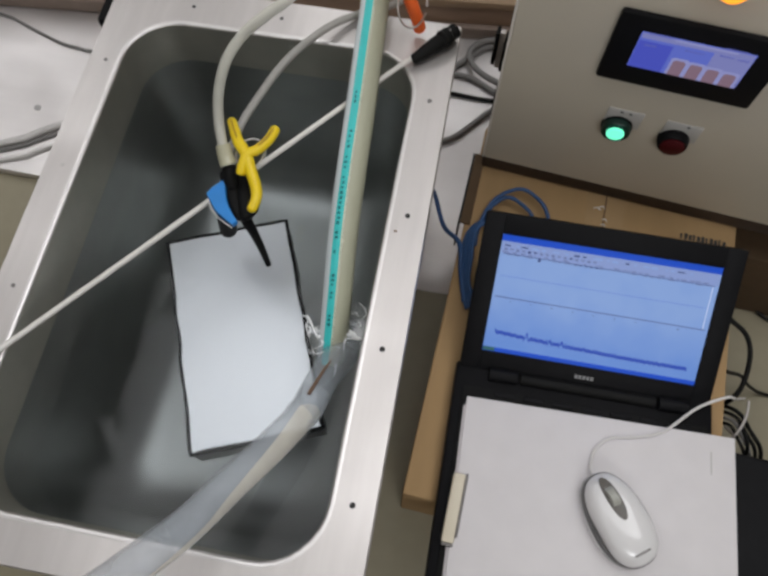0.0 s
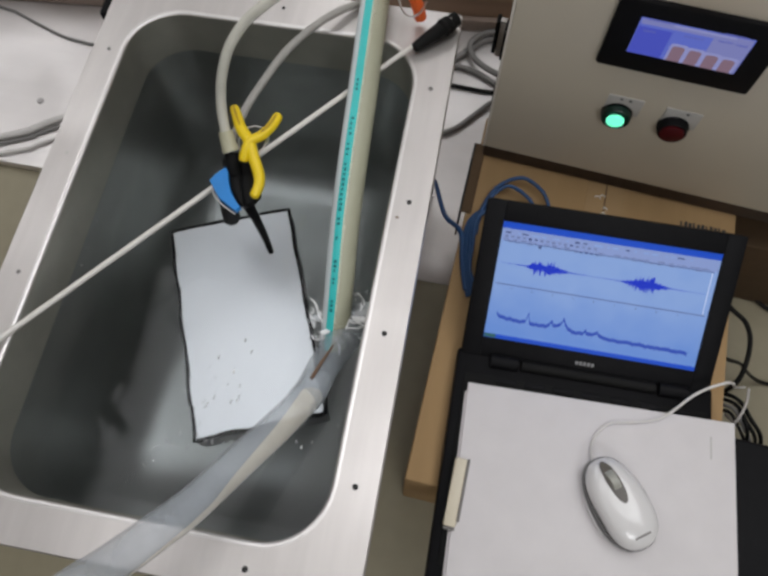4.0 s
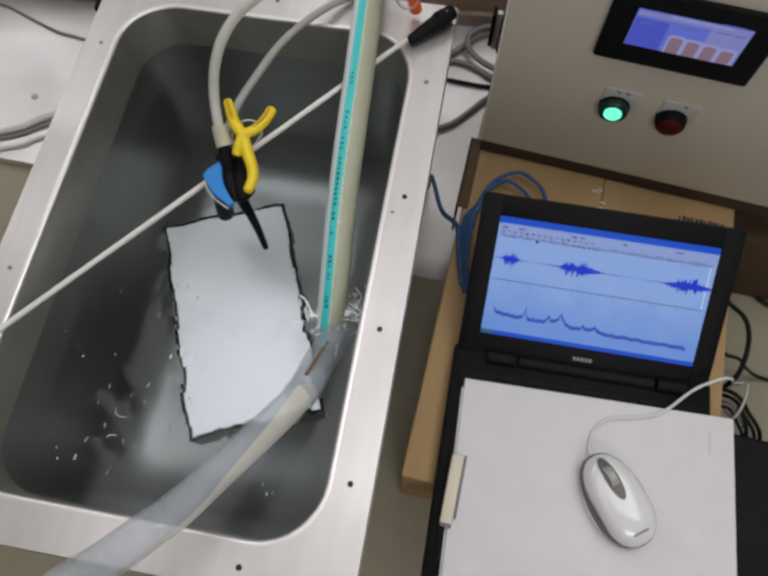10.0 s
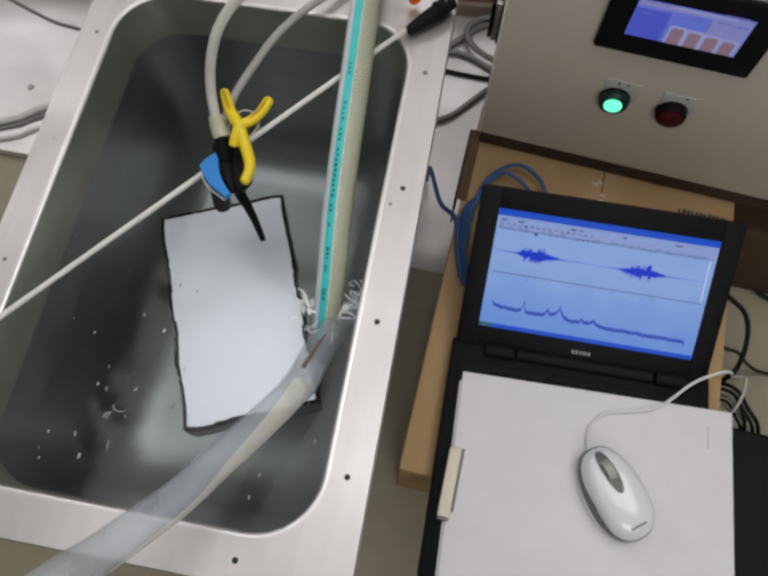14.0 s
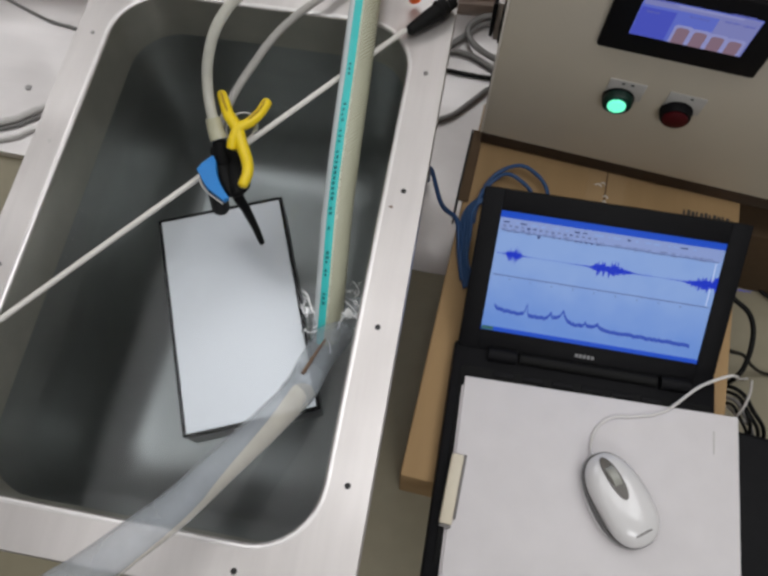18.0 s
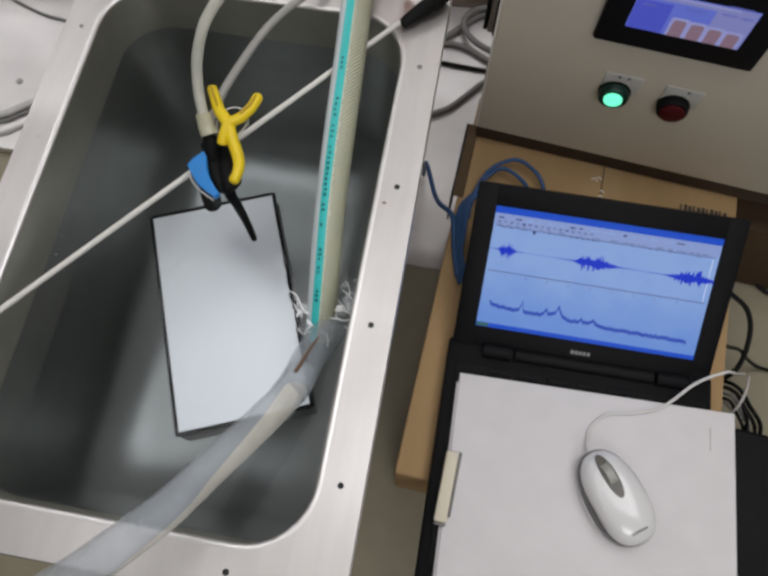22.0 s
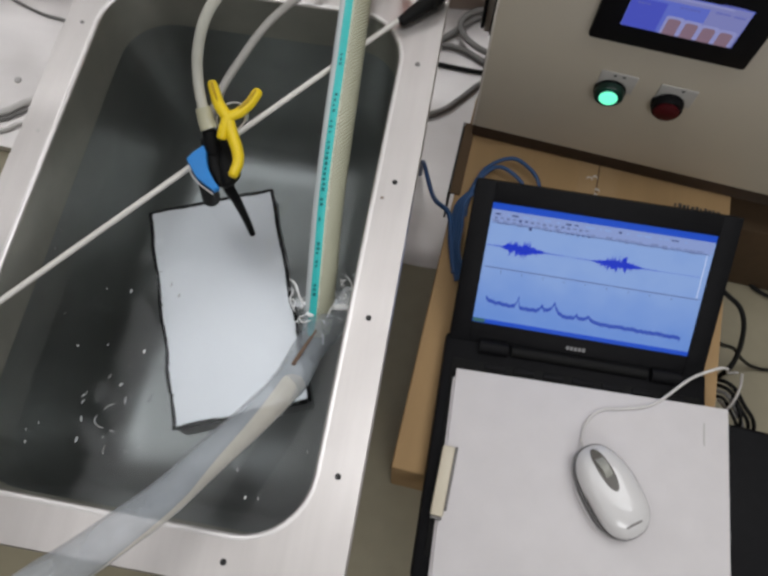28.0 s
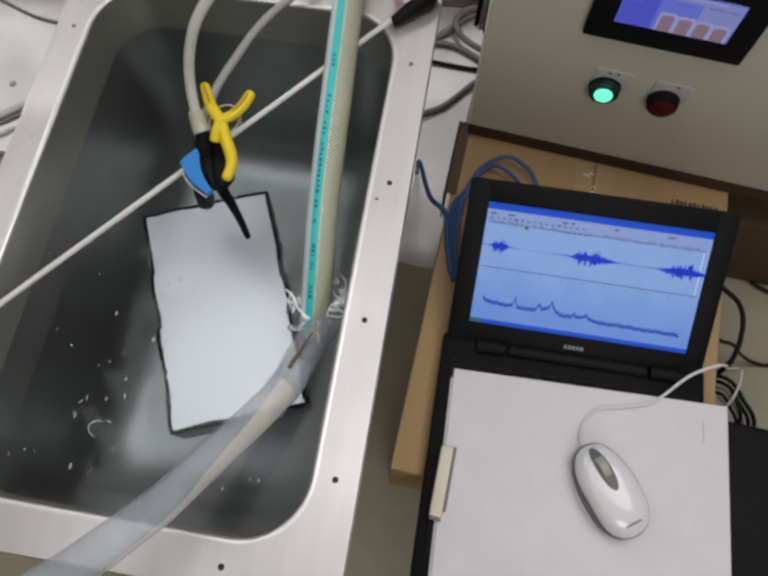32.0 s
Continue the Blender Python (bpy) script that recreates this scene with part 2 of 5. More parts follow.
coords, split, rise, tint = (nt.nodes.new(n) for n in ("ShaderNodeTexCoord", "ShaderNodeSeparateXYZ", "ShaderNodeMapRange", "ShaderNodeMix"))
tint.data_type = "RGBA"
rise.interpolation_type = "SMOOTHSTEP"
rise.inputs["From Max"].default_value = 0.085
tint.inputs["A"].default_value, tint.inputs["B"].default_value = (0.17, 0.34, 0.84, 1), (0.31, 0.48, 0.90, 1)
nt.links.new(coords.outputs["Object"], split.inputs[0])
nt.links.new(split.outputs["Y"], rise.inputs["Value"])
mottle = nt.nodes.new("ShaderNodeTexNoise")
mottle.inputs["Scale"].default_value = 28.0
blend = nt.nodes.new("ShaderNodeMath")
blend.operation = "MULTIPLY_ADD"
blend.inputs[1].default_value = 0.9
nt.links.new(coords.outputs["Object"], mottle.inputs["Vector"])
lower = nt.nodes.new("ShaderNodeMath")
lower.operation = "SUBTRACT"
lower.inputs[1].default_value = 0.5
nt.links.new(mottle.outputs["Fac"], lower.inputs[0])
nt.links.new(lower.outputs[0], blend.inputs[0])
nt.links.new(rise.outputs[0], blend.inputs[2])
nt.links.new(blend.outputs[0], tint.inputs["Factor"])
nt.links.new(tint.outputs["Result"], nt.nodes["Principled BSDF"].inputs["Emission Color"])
HMI_BG = glow("panel_screen_blue", (0.15, 0.20, 0.74), 0.64)
HMI_DEEP = glow("panel_screen_deep_blue", (0.09, 0.115, 0.66), 0.64)
HMI_LIGHT = glow("panel_screen_lilac", (0.27, 0.29, 0.64), 0.64)
HMI_PALE = glow("panel_screen_pale", (0.36, 0.38, 0.74), 0.64)
HMI_INK = glow("panel_screen_ink", (0.13, 0.15, 0.52), 0.7)
HMI_TAN = glow("panel_screen_tan", (0.27, 0.175, 0.235), 0.7)


# ---------- mesh tools ----------
def part(name, bm, material, parent=None, label="", flat=True):
    me = bpy.data.meshes.new(name)
    bmesh.ops.recalc_face_normals(bm, faces=bm.faces)
    bm.to_mesh(me)
    bm.free()
    me.materials.append(material)
    areas = sorted(p.area for p in me.polygons)
    limit = 8 * areas[len(areas) // 2] if flat else 1e9
    for p in me.polygons:
        p.use_smooth = p.area < limit
    me.set_sharp_from_angle(angle=radians(40))
    ob = new(name, me)
    ob.parent = parent
    if label:
        tagged(ob, label)
    return ob


def face_up(ob):
    for p in ob.data.polygons:
        if p.normal.z < 0:
            p.flip()
    ob.data.update()


def thing(name, label, category, m=None, group="", kind=""):
    ob = new(name)
    ob.empty_display_size = 0.05
    if m is not None:
        ob.matrix_world = m
    return tagged(ob, label, category, group, kind)


def box(x0, x1, y0, y1, z0, z1, bevel=0.0, seg=2, bm=None):
    bm = bm or bmesh.new()
    m = Matrix.Translation(((x0 + x1) / 2, (y0 + y1) / 2, (z0 + z1) / 2)) @ Matrix.Diagonal((x1 - x0, y1 - y0, z1 - z0, 1))
    vs = bmesh.ops.create_cube(bm, size=1, matrix=m)["verts"]
    if bevel:
        es = list({e for v in vs for e in v.link_edges})
        bmesh.ops.bevel(bm, geom=es, offset=bevel, segments=seg, affect="EDGES", profile=0.5)
    return bm


def spline(points, steps=8):
    pts = [Vector(p) for p in points]
    pts = [2 * pts[0] - pts[1]] + pts + [2 * pts[-1] - pts[-2]]
    out = []
    for i in range(1, len(pts) - 2):
        a, b, c, d = pts[i - 1:i + 3]
        for k in range(steps):
            t = k / steps
            out.append(0.5 * (2 * b + (c - a) * t + (2 * a - 5 * b + 4 * c - d) * t * t + (3 * b - a - 3 * c + d) * t ** 3))
    return out + [pts[-2]]


def frames_along(path):
    up, rows = Vector((0, 0, 1)), []
    for i, p in enumerate(path):
        d = (path[min(i + 1, len(path) - 1)] - path[max(i - 1, 0)]).normalized()
        side = d.cross(up)
        if side.length < 1e-4:
            side = d.cross(Vector((1, 0, 0)))
        side.normalize()
        rows.append((p, side, side.cross(d).normalized()))
    return rows


def tube(points, r, sides=14, steps=8, caps=True, bm=None, arc=None, straight=False):
    """A swept round section; r a number or a function of 0..1; arc: two angles for an open strip."""
    bm = bm or bmesh.new()
    path = [Vector(p) for p in points] if straight else spline(points, steps)
    rings = []
    n = len(path) - 1
    for i, (p, s, u) in enumerate(frames_along(path)):
        rad = r(i / n) if callable(r) else r
        if arc:
            angs = [arc[0] + (arc[1] - arc[0]) * k / sides for k in range(sides + 1)]
        else:
            angs = [2 * math.pi * k / sides for k in range(sides)]
        rings.append([bm.verts.new(p + rad * (math.cos(a) * s + math.sin(a) * u)) for a in angs])
    for a, b in zip(rings, rings[1:]):
        m = len(a)
        for k in range(m - 1 if arc else m):
            bm.faces.new((a[k], a[(k + 1) % m], b[(k + 1) % m], b[k]))
    if caps and not arc:
        bm.faces.new(rings[0][::-1])
        bm.faces.new(rings[-1])
    return bm


def blunt(r, e=0.06):
    """A radius that closes in a round end at both ends."""
    def at(s):
        k = min(1.0, min(s, 1 - s) / e)
        return max(0.0003, (r(s) if callable(r) else r) * math.sqrt(max(0.0, 1 - (1 - k) ** 2)))
    return at


def rod(a, b, r, sides=16, bm=None):
    return tube([a, b], r, sides, bm=bm, straight=True)


def rrect(x0, x1, y0, y1, r, n=8):
    out = []
    for cx, cy, a0 in ((x1 - r, y1 - r, 0), (x0 + r, y1 - r, 90), (x0 + r, y0 + r, 180), (x1 - r, y0 + r, 270)):
        for k in range(n + 1):
            a = radians(a0 + 90 * k / n)
            out.append((cx + r * math.cos(a), cy + r * math.sin(a)))
    return out


def loft(rings, bm=None, cap_last=False, cap_first=False):
    bm = bm or bmesh.new()
    vs = [[bm.verts.new(p) for p in ring] for ring in rings]
    for a, b in zip(vs, vs[1:]):
        for k in range(len(a)):
            j = (k + 1) % len(a)
            bm.faces.new((a[k], a[j], b[j], b[k]))
    if cap_last:
        bm.faces.new(vs[-1])
    if cap_first:
        bm.faces.new(vs[0][::-1])
    return bm


def prism(outline, z0, z1, bevel=0.0):
    """A plate of that outline with slightly rounded upper and lower edges."""
    c = Vector((sum(p[0] for p in outline) / len(outline), sum(p[1] for p in outline) / len(outline)))

    def ring(z, inset):
        res = []
        for p in outline:
            d = Vector(p) - c
            res.append((*(c + d * (1 - inset / max(d.length, 1e-6))), z))
        return res
    b = bevel
    rings = [ring(z0, b), ring(z0 + b, 0), ring(z1 - b, 0), ring(z1, b)] if b else [ring(z0, 0), ring(z1, 0)]
    return loft(rings, cap_last=True, cap_first=True)


# ---------- setting ----------
part("floor", box(-3, 3, -2.6, 3, -0.1, 0), FLOOR)
part("ceiling", box(-3, 3, -2.6, 3, 2.7, 2.8), CEIL)
part("wall_north", box(-3, 3, 3, 3.1, 0, 2.7), WALL)
part("wall_south", box(-3, 3, -2.7, -2.6, 0, 2.7), WALL)
part("wall_west", box(-3.1, -3, -2.6, 3, 0, 2.7), WALL)
part("wall_east", box(3, 3.1, -2.6, 3, 0, 2.7), WALL)
for n in ("floor", "ceiling", "wall_north", "wall_south", "wall_west", "wall_east"):
    tagged(bpy.data.objects[n], kind="structure")

DIFFUSER = shader("white_lamp_diffuser", (0.8, 0.8, 0.8), 0.6, emit=(0.985, 0.985, 1.0), power=0.35)
# fixtures added round the assumed lamps
for lx, ly, sx, sy, power in LAMPS:
    fixture = thing("assumed_ceiling_light", "assumed ceiling light, unseen, white box with a bright diffuser", "ceiling light", pose(lx, ly, 2.7), "ceiling lights")
    part("housing", box(-sx / 2 - 0.02, sx / 2 + 0.02, -sy / 2 - 0.02, sy / 2 + 0.02, -0.028, 0, 0.003), CEIL, fixture)
    part("diffuser", box(-sx / 2, sx / 2, -sy / 2, sy / 2, -0.034, -0.0285, 0.002), DIFFUSER, fixture)

# ---------- table and the steel sheet on it ----------
table = thing("work_table", "olive-beige laminate work table carrying the steel tank", "table")
part("tabletop", box(-1.3, 1.1, -0.62, 1.25, 0.715, 0.75, 0.004), TABLE, table)
for lx in (-1.22, 1.02):
    for ly in (-0.54, 1.17):
        part("leg", box(lx - 0.025, lx + 0.025, ly - 0.025, ly + 0.025, 0, 0.715, 0.003), GREY_TRIM, table)
sheet = tagged(part("steel_sheet", prism([(-1.25, 0.316), (-0.36, 0.290), (0.02, 0.262), (0.40, 0.262), (0.40, 1.05), (-1.25, 1.05)], 0.751, 0.766, 0.002), STEEL_SHEET),
               "bright stainless steel sheet lying on the table", "metal sheet")
# added bend: its shape stands in for shade fading along the sheet
roll = bmesh.new()
last = None
for step in range(13):
    a = radians(34 * step / 12)
    off, z = 0.004 - 0.090 * math.sin(a), 0.7662 - 0.090 * (1 - math.cos(a))
    row = [roll.verts.new((x, y + off, z)) for x, y in ((-0.36, 0.290), (0.02, 0.262), (0.40, 0.262))]
    if last:
        for j in range(2):
            roll.faces.new((last[j], row[j], row[j + 1], last[j + 1]))
    last = row
part("shade_bend", roll, STEEL_SHEET, sheet, "added downward bend that darkens the sheet like shade", flat=False)
part("screw", tube([(-0.686, 0.426, 0.765), (-0.686, 0.426, 0.7672), (-0.686, 0.426, 0.7682)], lambda s: 0.0056 if s < 0.7 else 0.0044, 16, straight=True), SCREW, sheet, "dull grey screw head")

# ---------- tank ----------
RIM = 1.15
tank = thing("steel_tank", "deep stainless steel tank with wide bolted flange, filled with water", "tank")


def level(x0, x1, y0, y1, r, z):
    return [(x, y, z) for x, y in rrect(x0, x1, y0, y1, r)]


OUTBOX, INBOX = (-0.366, 0.020, -0.229, 0.371), (-0.332, -0.018, -0.191, 0.323)


def shrink(b, d):
    return b[0] + d, b[1] - d, b[2] + d, b[3] - d


part("flange", loft([level(*OUTBOX, 0.006, RIM - 0.006), level(*OUTBOX, 0.006, RIM - 0.0015), level(*shrink(OUTBOX, 0.0012), 0.006, RIM), level(*shrink(OUTBOX, 0.003), 0.006, RIM),
                     level(*shrink(INBOX, -0.0034), 0.0584, RIM)]), STEEL, tank, flat=False)
part("rim_lip", loft([level(*shrink(INBOX, -0.0034), 0.0584, RIM), level(*shrink(INBOX, -0.0020), 0.0570, RIM + 0.0002), level(*shrink(INBOX, -0.0004), 0.0554, RIM + 0.0001),
                      level(*shrink(INBOX, 0.0009), 0.0541, RIM - 0.0007), level(*shrink(INBOX, 0.0016), 0.0534, RIM - 0.0022)]), STEEL_RIM, tank, "polished rounded lip", flat=False)
part("dry_wall", loft([level(*shrink(INBOX, 0.0016), 0.0534, RIM - 0.0022), level(*shrink(INBOX, 0.0019), 0.053, RIM - 0.006),
                       level(*shrink(INBOX, 0.0021), 0.053, RIM - 0.03), level(*shrink(INBOX, 0.0022), 0.053, 1.0925)]),
     STEEL_DRY, tank, "dull dry basin wall above the water", flat=False)
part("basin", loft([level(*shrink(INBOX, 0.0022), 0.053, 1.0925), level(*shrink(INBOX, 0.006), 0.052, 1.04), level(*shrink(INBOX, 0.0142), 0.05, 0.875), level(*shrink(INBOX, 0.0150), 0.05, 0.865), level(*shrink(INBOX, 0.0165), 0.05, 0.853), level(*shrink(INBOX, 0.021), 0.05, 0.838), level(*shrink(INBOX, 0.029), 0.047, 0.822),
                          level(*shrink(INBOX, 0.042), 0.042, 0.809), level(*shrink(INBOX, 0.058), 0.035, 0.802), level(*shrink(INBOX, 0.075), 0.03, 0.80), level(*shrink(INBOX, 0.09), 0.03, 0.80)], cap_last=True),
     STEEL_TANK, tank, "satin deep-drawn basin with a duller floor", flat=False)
part("casing", loft([level(*shrink(OUTBOX, 0.026), 0.03, 0.75), level(*shrink(OUTBOX, 0.026), 0.03, RIM - 0.0065), level(*shrink(OUTBOX, 0.001), 0.005, RIM - 0.0060)]), STEEL, tank)
HOLES = [(0.0, 0.268), (0.0, 0.134), (0.0, 0.0), (0.0, -0.134), (-0.074, -0.211),
         (-0.347, 0.262), (-0.347, 0.131), (-0.347, 0.0), (-0.347, -0.131), (-0.175, 0.347), (-0.274, 0.347), (-0.076, 0.347)]
for k, (hx, hy) in enumerate(HOLES):
    part("screw_hole", rod((hx, hy, RIM - 0.001), (hx, hy, RIM + 0.0004), 0.0026 if k < 5 else 0.0021, 12), LABEL if k == 6 else GREY_TRIM if k == 0 else DARK if hx > -0.3 else GREY_TRIM, tank)
part("scratch_mark", prism(rrect(-0.0105, -0.0070, 0.1150, 0.1172, 0.0010, 4), RIM, RIM + 0.0003), TIE, tank)

# ---------- water ----------
WATER_Z = 1.093


WX0, WY0, CELL, WNX, WNY = -0.282, -0.173, 0.0088, 28, 37
BREAK = ((-0.245, 0.092), (-0.130, 0.136), (-0.052, -0.068), (-0.166, -0.115))


def edge_gap(x, y):
    """How far a place on the water lies from the plate's seen edges."""
    p, least = Vector((x, y)), 1.0
    for k in range(4):
        a, b = Vector(BREAK[k]), Vector(BREAK[(k + 1) % 4])
        s = max(0.0, min(1.0, (p - a).dot(b - a) / (b - a).length_squared))
        least = min(least, (p - a - s * (b - a)).length)
    return least


def on_plate(x, y):
    """Whether a place on the water lies over the plate."""
    p = Vector((x, y))
    for k in range(4):
        a, b = Vector(BREAK[k]), Vector(BREAK[(k + 1) % 4])
        if (b - a).cross(p - a) > 0:
            return False
    return True


def outflow(x, y):
    """How near a place lies to the middle of the stirred patch beside the plate, 1 to 0."""
    return max(0.0, 1 - ((x + 0.205) / 0.050) ** 2 - ((y + 0.100) / 0.055) ** 2)


def broken(x, y):
    return edge_gap(x, y) < 0.0125 or outflow(x, y) > 0 or (on_plate(x, y) and y < 0.012)


def cell_at(x, y):
    i, j = math.floor((x - WX0) / CELL), math.floor((y - WY0) / CELL)
    return 0 <= i < WNX and 0 <= j < WNY and broken(WX0 + (i + 0.5) * CELL, WY0 + (j + 0.5) * CELL)


def water_height(x, y):
    near = math.exp(-((x + 0.08) ** 2 + (y + 0.02) ** 2) / 0.012)
    w = noise.noise((x * 42, y * 30, 0.3)) + 0.6 * noise.noise((x * 90, y * 75, 4.1)) + 0.6 * math.sin(38 * x + 61 * y + 3 * noise.noise((x * 9, y * 9, 1)))
    calm = 0.0 if on_plate(x, y) else min(1.0, edge_gap(x, y) / 0.03)
    return calm * (0.00004 + 0.00007 * near) * w


def water_sheet():
    bm = bmesh.new()
    step = CELL / 2
    nx, ny = int(0.360 / step), int(0.560 / step)
    x0, y0 = WX0 - 16 * step, WY0 - 7 * step
    vs = {}
    for j in range(ny + 1):
        for i in range(nx + 1):
            x, y = x0 + i * step, y0 + j * step
            if x < 0.004 and y < 0.345:
                vs[i, j] = bm.verts.new((x, y, water_height(x, y)))
    for j in range(ny):
        for i in range(nx):
            cx, cy = x0 + (i + 0.5) * step, y0 + (j + 0.5) * step
            if not cell_at(cx, cy) and (i + 1, j + 1) in vs:
                bm.faces.new((vs[i, j], vs[i + 1, j], vs[i + 1, j + 1], vs[i, j + 1]))
    for v in [v for v in bm.verts if not v.link_faces]:
        bm.verts.remove(v)
    return bm


water = thing("water", "clear water filling the tank, its surface broken by ripples", "water", pose(0, 0, WATER_Z))
still = part("still_water", water_sheet(), WATER, water, "still water along the tank walls")
face_up(still)
for p in still.data.polygons:
    p.use_smooth = True
still.visible_shadow = False


def tile_corner(i, j):
    """A corner of the stirred surface, uneven where tiles meet tiles."""
    x, y = WX0 + i * CELL, WY0 + j * CELL
    if all(broken(x + a * CELL / 2, y + b * CELL / 2) for a in (-1, 1) for b in (-1, 1)):
        x += 0.34 * CELL * noise.noise((i * 1.7, j * 1.3, 0.4)) * 2
        y += 0.34 * CELL * noise.noise((i * 1.3, j * 1.9, 7.7)) * 2
    return x, y


def ripple_mesh(i, j, cx, cy):
    bm = bmesh.new()
    a, b, c, d = (Vector(tile_corner(i + p, j + q)) - Vector((cx, cy)) for p, q in ((0, 0), (1, 0), (1, 1), (0, 1)))
    n = 2
    vs = [[bm.verts.new((*((a * (1 - u / n) + b * u / n) * (1 - v / n) + (d * (1 - u / n) + c * u / n) * v / n), 0)) for u in range(n + 1)] for v in range(n + 1)]
    for v in range(n):
        for u in range(n):
            bm.faces.new((vs[v][u], vs[v][u + 1], vs[v + 1][u + 1], vs[v + 1][u]))
    return bm


ripples = []
for j in range(WNY):
    for i in range(WNX):
        cx, cy = WX0 + (i + 0.5) * CELL, WY0 + (j + 0.5) * CELL
        if not broken(cx, cy):
            continue
        ob = part("ripple", ripple_mesh(i, j, cx, cy), WATER, water)
        face_up(ob)
        ob.location = (cx, cy, 0)
        ob.visible_shadow = False
        ripples.append(ob)

# ---------- plate under the water ----------
plate = thing("test_plate", "white rectangular test plate with black edges lying under water", "test plate", pose(-0.16165, 0.0276, 0.989, 0, 0, 22.3))
PW, PL = 0.0690, 0.1215
part("slab", box(-PW, PW, -PL, PL, -0.042, 0.018, 0.002), PLATE_SIDE, plate, "dark grey slab")
part("white_face", prism(rrect(-PW + 0.0032, PW - 0.0032, -PL + 0.0032, PL - 0.0032, 0.001, 3), 0.018, 0.0188), PLATE_WHITE, plate, "bright white coated face")
for nm, a in (("edge_band", (-PW - 0.0008, -PW + 0.003, -PL, PL)), ("edge_band", (PW - 0.003, PW + 0.0008, -PL, PL)),
              ("edge_band", (-PW + 0.003, PW - 0.003, -PL - 0.0008, -PL + 0.003)), ("edge_band", (-PW + 0.003, PW - 0.003, PL - 0.003, PL + 0.0008))):
    part(nm, box(*a, 0.0125, 0.0191, 0.0006, 1), BLACK_MATT, plate, "black edge band")
part("support_leg", rod((0, 0, -0.183), (0, 0, -0.042), 0.012), STEEL, plate)
part("support_foot", rod((0, 0, -0.1885), (0, 0, -0.182), 0.04, 24), STEEL, plate)

# ---------- cardboard box ----------
carton = thing("cardboard_box", "brown cardboard carton under the netbook and the control cabinet", "box", pose(0.038, -0.105, 0.75, 0, 0, -3.6))
part("carton_body", box(0, 0.322, 0, 0.47, 0, 0.235, 0.003), CARD, carton)
part("tape_strip", box(0.141, 0.187, 0.002, 0.468, 0.235, 0.2354), TAPE, carton, "glossy clear packing tape")
part("top_flap_seam", box(0.1630, 0.1648, 0.001, 0.469, 0.2352, 0.2358), CARD_EDGE, carton)
for k in range(11):
    x = 0.256 + k * 0.0050
    part("print_bar", box(x, x + (0.0036 if k % 3 else 0.0022), 0.3680, 0.3745 + 0.0010 * (k % 2), 0.2355, 0.2359), INK, carton)
# glints on the tape, painted as near-white raised wrinkles
for x, y, w in ((0.1545, 0.384, 0.004), (0.1600, 0.387, 0.003), (0.1650, 0.370, 0.003), (0.1640, 0.363, 0.0024)):
    part("glint_wrinkle", tube([(x - w, y, 0.2356), (x, y + 0.0012, 0.2366), (x + w, y - 0.001, 0.2356)], 0.0007, 6, 4), TAPE_GLINT, carton, "wrinkle in the tape, its glint painted near-white")
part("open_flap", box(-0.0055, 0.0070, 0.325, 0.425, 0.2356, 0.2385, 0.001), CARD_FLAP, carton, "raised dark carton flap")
part("flap_edge", box(-0.0080, -0.0057, 0.325, 0.425, 0.17, 0.2385, 0.0005), DARK, carton)

rest = tagged(part("wooden_block", box(0.12, 0.50, 0.39, 0.56, 0.7662, 0.985, 0.003), WOOD), "dark brown wooden block under the cabinet", "block")

# ---------- netbook ----------
netbook = thing("netbook", "open black netbook showing waveforms on a bright blue screen", "laptop", pose(0.098, 0.057, 1.015))
TILT = math.degrees(math.atan2(0.07, 0.108))
part("base", box(-0.0245, 0.252, -0.262, -0.012, -0.030, -0.012, 0.004), BLACK, netbook)
part("keyboard_deck", box(-0.014, 0.245, -0.24, -0.040, -0.012, -0.010, 0.0006), BLACK_MATT, netbook)
for hx in (0.012, 0.193):
    part("hinge", rod((hx, -0.023, -0.010), (hx + 0.030, -0.023, -0.010), 0.0075, 18), BLACK, netbook)
part("hinge_cover", rod((0.046, -0.023, -0.0105), (0.189, -0.023, -0.0105), 0.0062, 18), BLACK_MATT, netbook)
for k in range(7):
    part("status_key", box(0.020 + k * 0.031, 0.042 + k * 0.031, -0.047, -0.041, -0.0105, -0.0088, 0.0006), BLACK, netbook)
lid = part("lid", box(-0.021, 0.2470, -0.022, 0.150, -0.012, -0.0045, 0.004, 3), BLACK, netbook)
lid.matrix_local = pose(0, 0, 0, TILT)


def lid_part(name, bm, mat, label=""):
    return part(name, bm, mat, lid, label)


SW, SH = 0.2265, 0.128
for a in ((-0.0205, 0.0, -0.0215, 0.1495), (SW, 0.2465, -0.0215, 0.1495), (0.0, SW, SH, 0.1495), (0.0, SW, -0.0215, 0.0)):
    lid_part("bezel", box(*a, -0.0045, 0.0012, 0.0008), BLACK)
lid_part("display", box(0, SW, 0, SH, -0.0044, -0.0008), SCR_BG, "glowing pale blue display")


def flat(x0, x1, y0, y1, z=0.0):
    return box(x0, x1, y0, y1, -0.0008, z)


